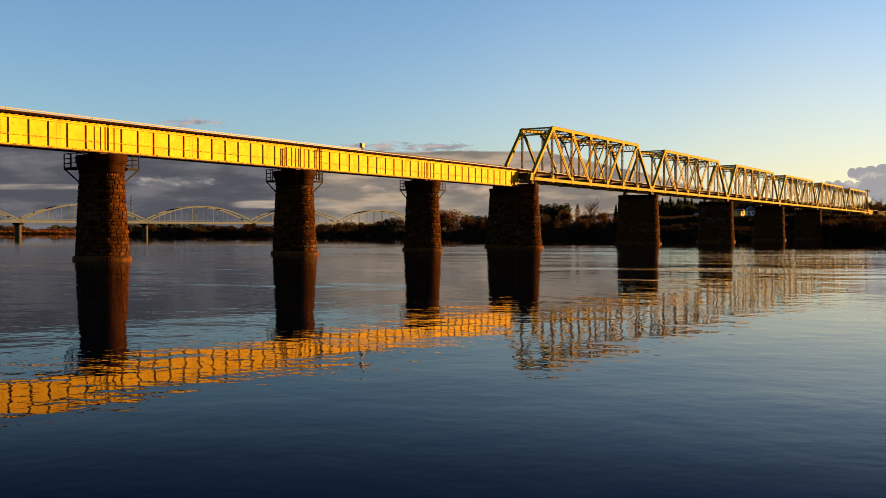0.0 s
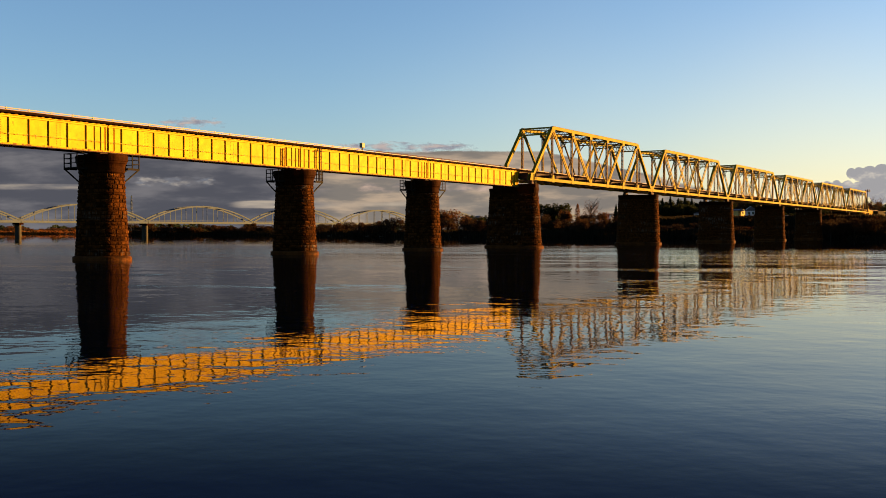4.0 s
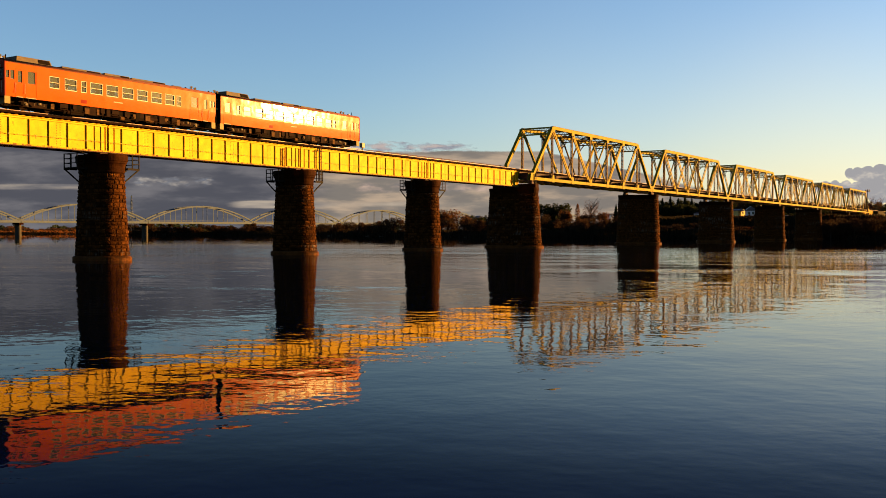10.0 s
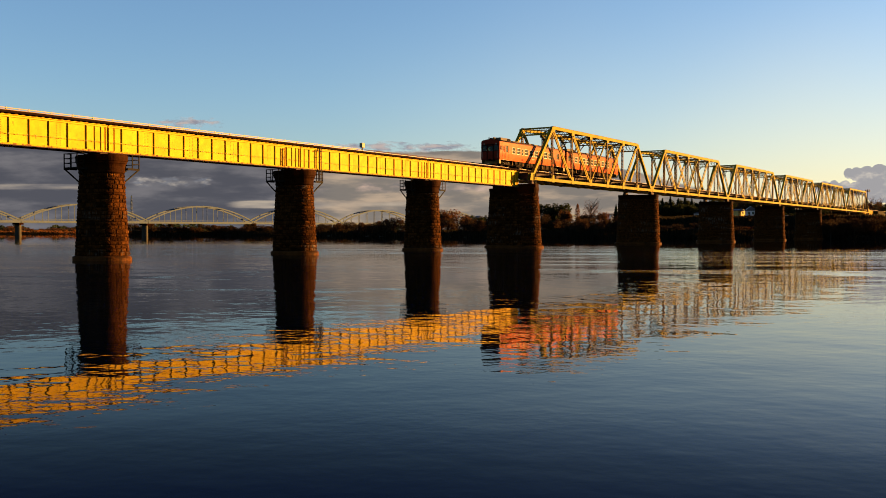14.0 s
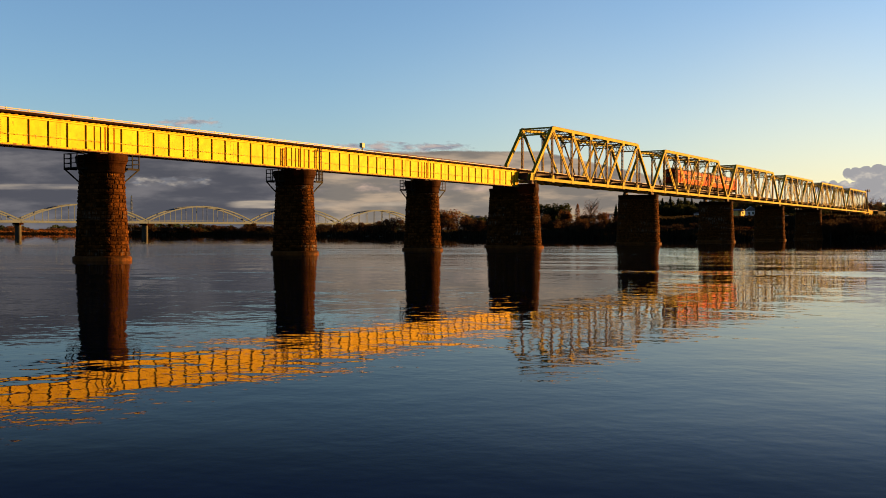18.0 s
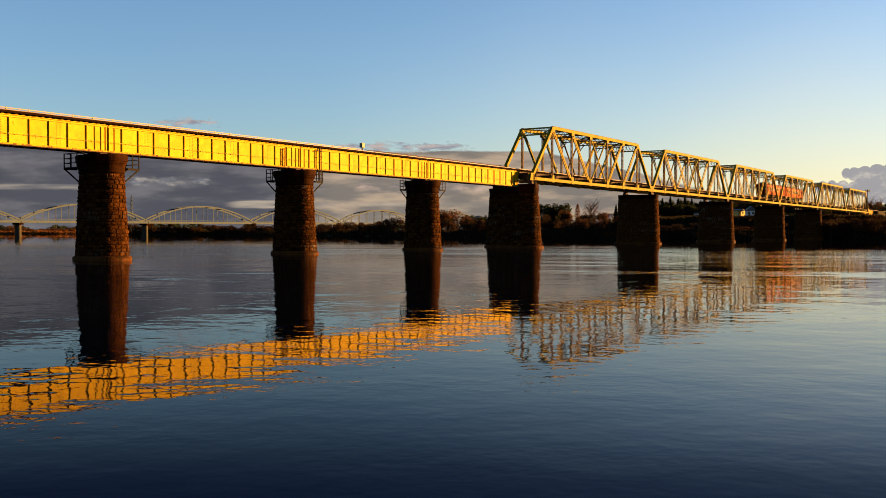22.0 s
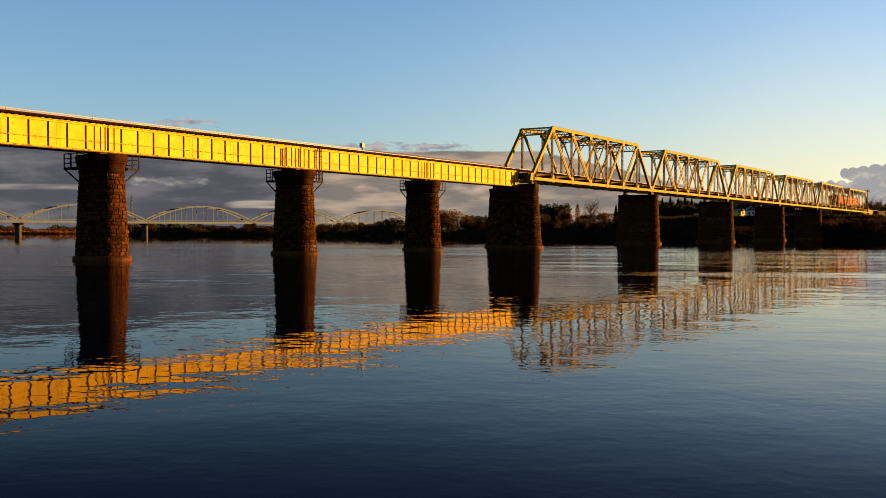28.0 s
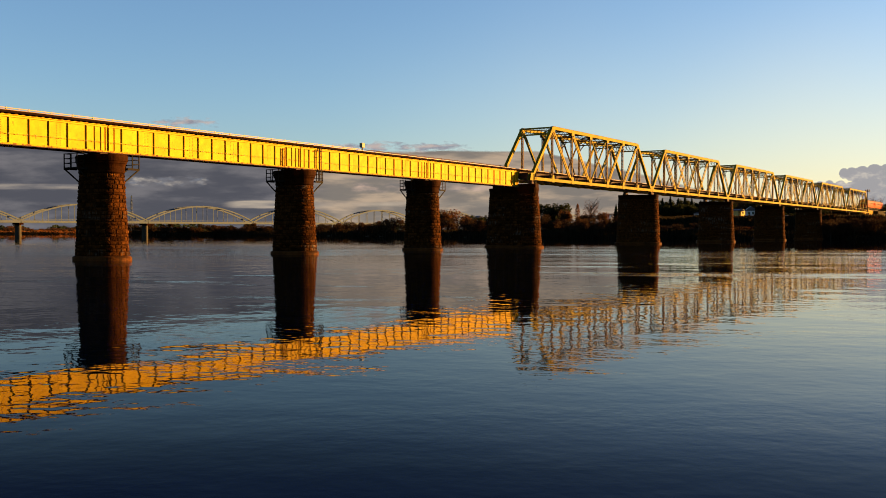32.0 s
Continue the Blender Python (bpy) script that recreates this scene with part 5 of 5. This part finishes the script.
part("tail", G().hexa([(-0.03, -0.26, -0.01), (0.03, -0.26, -0.01), (0.06, -0.44, -0.01), (-0.06, -0.44, -0.01), (-0.03, -0.26, 0.01), (0.03, -0.26, 0.01), (0.06, -0.44, 0.005), (-0.06, -0.44, 0.005)]), M_DARK, BIRD)
for s in (-1, 1):
    part("wing", G().hexa([(s * 0.05, -0.12, 0.02), (s * 0.05, 0.1, 0.02), (s * 0.45, 0.02, 0.14), (s * 0.42, -0.16, 0.14), (s * 0.05, -0.12, 0.04), (s * 0.05, 0.1, 0.04), (s * 0.45, 0.02, 0.155), (s * 0.42, -0.16, 0.15)]), M_DARK, BIRD)


# ---- clouds ----
def cloud_material(name, low, high, gain, nscale, stretch, cover, soft, bright=(0.45, 0.65), seed=0.0, edge=0.25, detail=7.0):
    """Glowing far cloud with noisy, torn edges."""
    m = bpy.data.materials.new(name)
    m.use_nodes = True
    n, l = m.node_tree.nodes, m.node_tree.links
    n.remove(n["Principled BSDF"])
    uv = n.new("ShaderNodeUVMap")
    sep = n.new("ShaderNodeSeparateXYZ")
    l.new(uv.outputs[0], sep.inputs[0])

    def nz(s, st, w, det=detail):
        mp = n.new("ShaderNodeMapping")
        mp.inputs["Scale"].default_value = (s, s * st, 1)
        mp.inputs["Location"].default_value = (w, w * 1.7, w)
        tc = n.new("ShaderNodeTexCoord")
        l.new(tc.outputs["UV"], mp.inputs["Vector"])
        k = n.new("ShaderNodeTexNoise")
        k.inputs["Scale"].default_value, k.inputs["Detail"].default_value, k.inputs["Roughness"].default_value = 1.0, det, 0.55
        l.new(mp.outputs[0], k.inputs["Vector"])
        return k.outputs["Fac"]

    def op(kind, a, c):
        k = n.new("ShaderNodeMath")
        k.operation = kind
        for s, v in ((0, a), (1, c)):
            if hasattr(v, "links"):
                l.new(v, k.inputs[s])
            else:
                k.inputs[s].default_value = v
        return k.outputs[0]

    def rng(f, a, c, lo=0.0, hi=1.0):
        k = n.new("ShaderNodeMapRange")
        k.interpolation_type = "SMOOTHSTEP"
        for i, v in ((1, a), (2, c), (3, lo), (4, hi)):
            k.inputs[i].default_value = v
        l.new(f, k.inputs[0])
        return k.outputs[0]

    attr = n.new("ShaderNodeAttribute")
    attr.attribute_name = "body"
    dens = op("ADD", op("MULTIPLY", nz(nscale, stretch, seed), edge * 2), attr.outputs["Fac"])
    alpha = rng(dens, cover, cover + soft)
    mixc = n.new("ShaderNodeMix")
    mixc.data_type = "RGBA"
    mixc.inputs[6].default_value, mixc.inputs[7].default_value = (*low, 1), (*high, 1)
    l.new(rng(nz(nscale * 0.9, stretch * 1.3, seed + 7.3), *bright), mixc.inputs[0])
    em = n.new("ShaderNodeEmission")
    em.inputs["Strength"].default_value = gain
    l.new(mixc.outputs[2], em.inputs[0])
    tr = n.new("ShaderNodeBsdfTransparent")
    mx = n.new("ShaderNodeMixShader")
    l.new(alpha, mx.inputs[0])
    l.new(tr.outputs[0], mx.inputs[1])
    l.new(em.outputs[0], mx.inputs[2])
    l.new(mx.outputs[0], n["Material Output"].inputs[0])
    return m


def cloud(name, px0, px1, y_top, y_low, radius, body, material, label, nx=60, ny=24):
    """A far sheet of cloud on a sphere round the river, between two bearings and two heights; body(u, v) is its density."""
    g = G()
    uvs, dens = [], []
    for j in range(ny + 1):
        for i in range(nx + 1):
            u, v = i / nx, j / ny
            px, py = px0 + (px1 - px0) * u, y_low + (y_top - y_low) * v
            a, e = math.atan((px - 784) / 1700), math.atan((410.2 - py) / 1700 * math.cos(math.atan((px - 784) / 1700)))
            p = at(radius * math.sin(a) * math.cos(e), radius * math.cos(a) * math.cos(e))
            g.v.append((p.x - EYE_X, p.y, EYE_Z + radius * math.sin(e)))
            uvs.append((px / 100, -py / 100))
            dens.append(body(u, v))
    for j in range(ny):
        for i in range(nx):
            a = j * (nx + 1) + i
            g.f.append((a, a + 1, a + nx + 2, a + nx + 1))
    ob = solid(name, g, material, label, "cloud", "drifting clouds", kind="structure")
    ob.location = (EYE_X, 0, 0)
    me = ob.data
    layer = me.uv_layers.new(name="UVMap")
    for lp in me.loops:
        layer.data[lp.index].uv = uvs[lp.vertex_index]
    at_ = me.attributes.new("body", "FLOAT", "POINT")
    at_.data.foreach_set("value", dens)
    ob.visible_shadow = False
    return ob


CLOUD_GAIN = 0.175


def tent(x, a, b, c, d):
    return smoothstep(a, b, x) * (1 - smoothstep(c, d, x))


GREY, MAUVE, CREAM, PEACH = (0.07, 0.072, 0.088), (0.147, 0.141, 0.152), (0.41, 0.34, 0.265), (0.55, 0.39, 0.31)
bank_mat = cloud_material("grey_cloud", GREY, MAUVE, CLOUD_GAIN, 0.9, 3.8, 0.35, 0.35, (0.4, 0.68), seed=1.0, detail=10.0)
CLOUDS = []


def bank_body(u, v):
    px, py = -700 + 2000 * u, 412 - 216 * v
    top = 206 + 0.1 * max(0.0, px)
    return 0.8 * smoothstep(top, top + 18, py) * (1 - smoothstep(0.72, 0.97, u)) - 0.1


CLOUDS.append(cloud("cloud_bank", -700, 1300, 196, 412, 4600, bank_body, bank_mat, "long low bank of grey-violet evening cloud", 90, 30))
streak_mat = cloud_material("lit_cloud_streaks", MAUVE, CREAM, CLOUD_GAIN, 0.6, 7.0, 0.55, 0.22, (0.3, 0.6), seed=4.0, detail=10.0)
puff_mat = cloud_material("pale_puffs", (0.17, 0.18, 0.21), (0.36, 0.32, 0.28), CLOUD_GAIN, 4.2, 2.4, 0.68, 0.2, (0.42, 0.62), seed=5.0, detail=10.0)
peach_mat = cloud_material("peach_puffs", MAUVE, PEACH, CLOUD_GAIN, 3.0, 2.6, 0.6, 0.28, (0.35, 0.6), seed=8.0, detail=10.0)
CLOUDS.append(cloud("lit_streak", 330, 960, 348, 378, 4500, lambda u, v: 0.55 * tent(v, 0.0, 0.45, 0.6, 1.0) * tent(u, 0, 0.2, 0.85, 1) * (1 - 0.3 * smoothstep(0.22, 0.45, u)), streak_mat, "thin cream streak of sunlit cloud", 50, 12))
CLOUDS.append(cloud("thin_streak", -300, 260, 318, 344, 4510, lambda u, v: 0.42 * tent(v, 0.0, 0.45, 0.6, 1.0) * tent(u, 0, 0.2, 0.8, 1), streak_mat, "faint pale streak of cloud low over the river", 50, 12))
CLOUDS.append(cloud("pale_puff", 190, 440, 294, 348, 4480, lambda u, v: 0.5 * tent(v, 0.0, 0.4, 0.55, 1.0) * tent(u, 0, 0.25, 0.7, 1), puff_mat, "small pale puffs of low cloud", 36, 16))
CLOUDS.append(cloud("peach_puff", 560, 960, 308, 356, 4490, lambda u, v: 0.43 * tent(v, 0.0, 0.4, 0.6, 1.0) * tent(u, 0, 0.25, 0.8, 1), peach_mat, "peach-tinted puffs of evening cloud", 40, 16))
wisp_mat = cloud_material("mauve_wisps", (0.2, 0.2, 0.235), (0.37, 0.31, 0.29), CLOUD_GAIN * 1.15, 3.6, 3.4, 0.72, 0.25, (0.4, 0.62), seed=9.0, edge=0.45, detail=11.0)
CLOUDS.append(cloud("wisp_cloud", 240, 450, 196, 238, 4400, lambda u, v: 0.44 * tent(v, 0, 0.5, 0.5, 1) * tent(u, 0, 0.35, 0.6, 1), wisp_mat, "small mauve wisp of cloud", 24, 12))
CLOUDS.append(cloud("long_wisp", 520, 900, 240, 280, 4420, lambda u, v: 0.42 * tent(v, 0, 0.4, 0.5, 1) * tent(u, 0, 0.3, 0.75, 1), wisp_mat, "long mauve wisp of cloud above the bridge", 40, 12))
cum_mat = cloud_material("cumulus", (0.25, 0.243, 0.25), (0.47, 0.42, 0.36), CLOUD_GAIN * 1.2, 3.0, 1.4, 0.66, 0.12, (0.48, 0.72), seed=2.0, edge=0.42, detail=9.0)


def billows(px, py, heads):
    """Density of a heap of round cloud heads (bearing, height, size)."""
    return max(1 - smoothstep(0.7, 1.25, math.hypot(px - x, py - y) / r) for x, y, r in heads)


HEADS = [(1507, 307, 9), (1521, 309, 12), (1540, 309, 15), (1562, 309, 18), (1588, 308, 20), (1620, 306, 24), (1660, 304, 26), (1705, 308, 26), (1750, 312, 26), (1795, 318, 24),
         (1537, 322, 16), (1560, 327, 20), (1590, 329, 22), (1630, 329, 26), (1680, 330, 28), (1730, 332, 26), (1775, 332, 24), (1825, 330, 22),
         (1558, 345, 18), (1590, 348, 20), (1630, 350, 22), (1680, 350, 24), (1730, 350, 22), (1780, 350, 20)]
LOW_HEADS = [(1452, 333, 8), (1466, 329, 9), (1482, 329, 11), (1501, 331, 12), (1521, 334, 14), (1540, 338, 12)]
CLOUDS.append(cloud("cumulus_cloud", 1470, 1900, 270, 374, 4300, lambda u, v: 0.68 * billows(1470 + 430 * u, 374 - 104 * v, HEADS), cum_mat, "grey cumulus cloud with a pale edge", 120, 32))
CLOUDS.append(cloud("low_cumulus", 1410, 1570, 308, 356, 4350, lambda u, v: 0.46 * billows(1410 + 160 * u, 356 - 48 * v, LOW_HEADS), cum_mat, "low grey cloud behind the last truss", 60, 20))


low_mat = cloud_material("lavender_cloud", (0.2, 0.176, 0.155), (0.45, 0.34, 0.245), CLOUD_GAIN * 0.92, 0.9, 4.0, 0.38, 0.26, (0.42, 0.66), seed=12.0, detail=11.0)


def low_body(u, v):
    px, py = 330 + 1470 * u, 412 - 166 * v
    top = 260 + 0.22 * max(0.0, px - 960)
    return 0.95 * smoothstep(top, top + 20, py) * smoothstep(0.02, 0.36, u) * (1 - 0.45 * smoothstep(0.47, 0.675, u)) * (1 - smoothstep(0.9, 1, u)) - 0.08


CLOUDS.append(cloud("low_cloud_bank", 330, 1800, 246, 412, 4560, low_body, low_mat, "low lavender and peach cloud along the horizon", 70, 26))
# Glowing sheet added to paint warm haze into the low sky on the right.
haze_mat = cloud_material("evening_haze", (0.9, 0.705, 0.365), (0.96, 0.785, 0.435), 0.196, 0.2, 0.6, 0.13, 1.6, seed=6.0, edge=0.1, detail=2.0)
cloud("evening_haze", 0, 6000, -360, 412, 4750, lambda u, v: 0.8 * smoothstep(0.0, 0.3, u) * (1 - smoothstep(0.0, 1.0, v)) ** 1.25, haze_mat, "added glowing sheet of warm haze low over the horizon", 60, 24)


# ---- movement ----
TRAIN = ((0.0, -142.0), (4.0, -68.4), (8.0, 5.1), (10.0, 41.8), (12.0, 78.5), (14.0, 115.3), (17.0, 170.8), (20.0, 224.7), (23.0, 276.3), (25.0, 309.0), (28.0, 356.0), (30.0, 386.0), (32.0, 415.0))


def motions():
    walk(rear_car, [(t, pose(0, y, RAIL)) for t, y in TRAIN])
    walk(front_car, [(t, pose(0, y + CAR + 0.5, RAIL)) for t, y in TRAIN])
    walk(WATER, [(0.0, pose(0, 0, 0)), (16.0, pose(4.0, -2.4, 0)), (32.0, pose(8.0, -4.8, 0))])
    perch = Vector((2.5, 335.7, 18.12))
    p0, p1 = at((1468 - 784) / 1700 * 318, 318, 18.85), at((1507 - 784) / 1700 * 318, 318, 19.25)
    step = (p1 - p0) / 1.3
    heading = math.degrees(math.atan2(-step.x, step.y))
    flight = [(t, pose(*(p0 + step * (t - 24.2)), 0, 0, heading)) for t in (24.2, 25.5, 28.0, 32.0)]
    walk(BIRD, [(0.0, pose(*perch, 0, 0, heading)), (23.9, pose(*perch, 0, 0, heading))] + flight)
    for ob in CLOUDS:
        walk(ob, [(0.0, pose(EYE_X, 0, 0)), (32.0, pose(EYE_X, 0, 0, 0, 0, 0.42))])


motions()
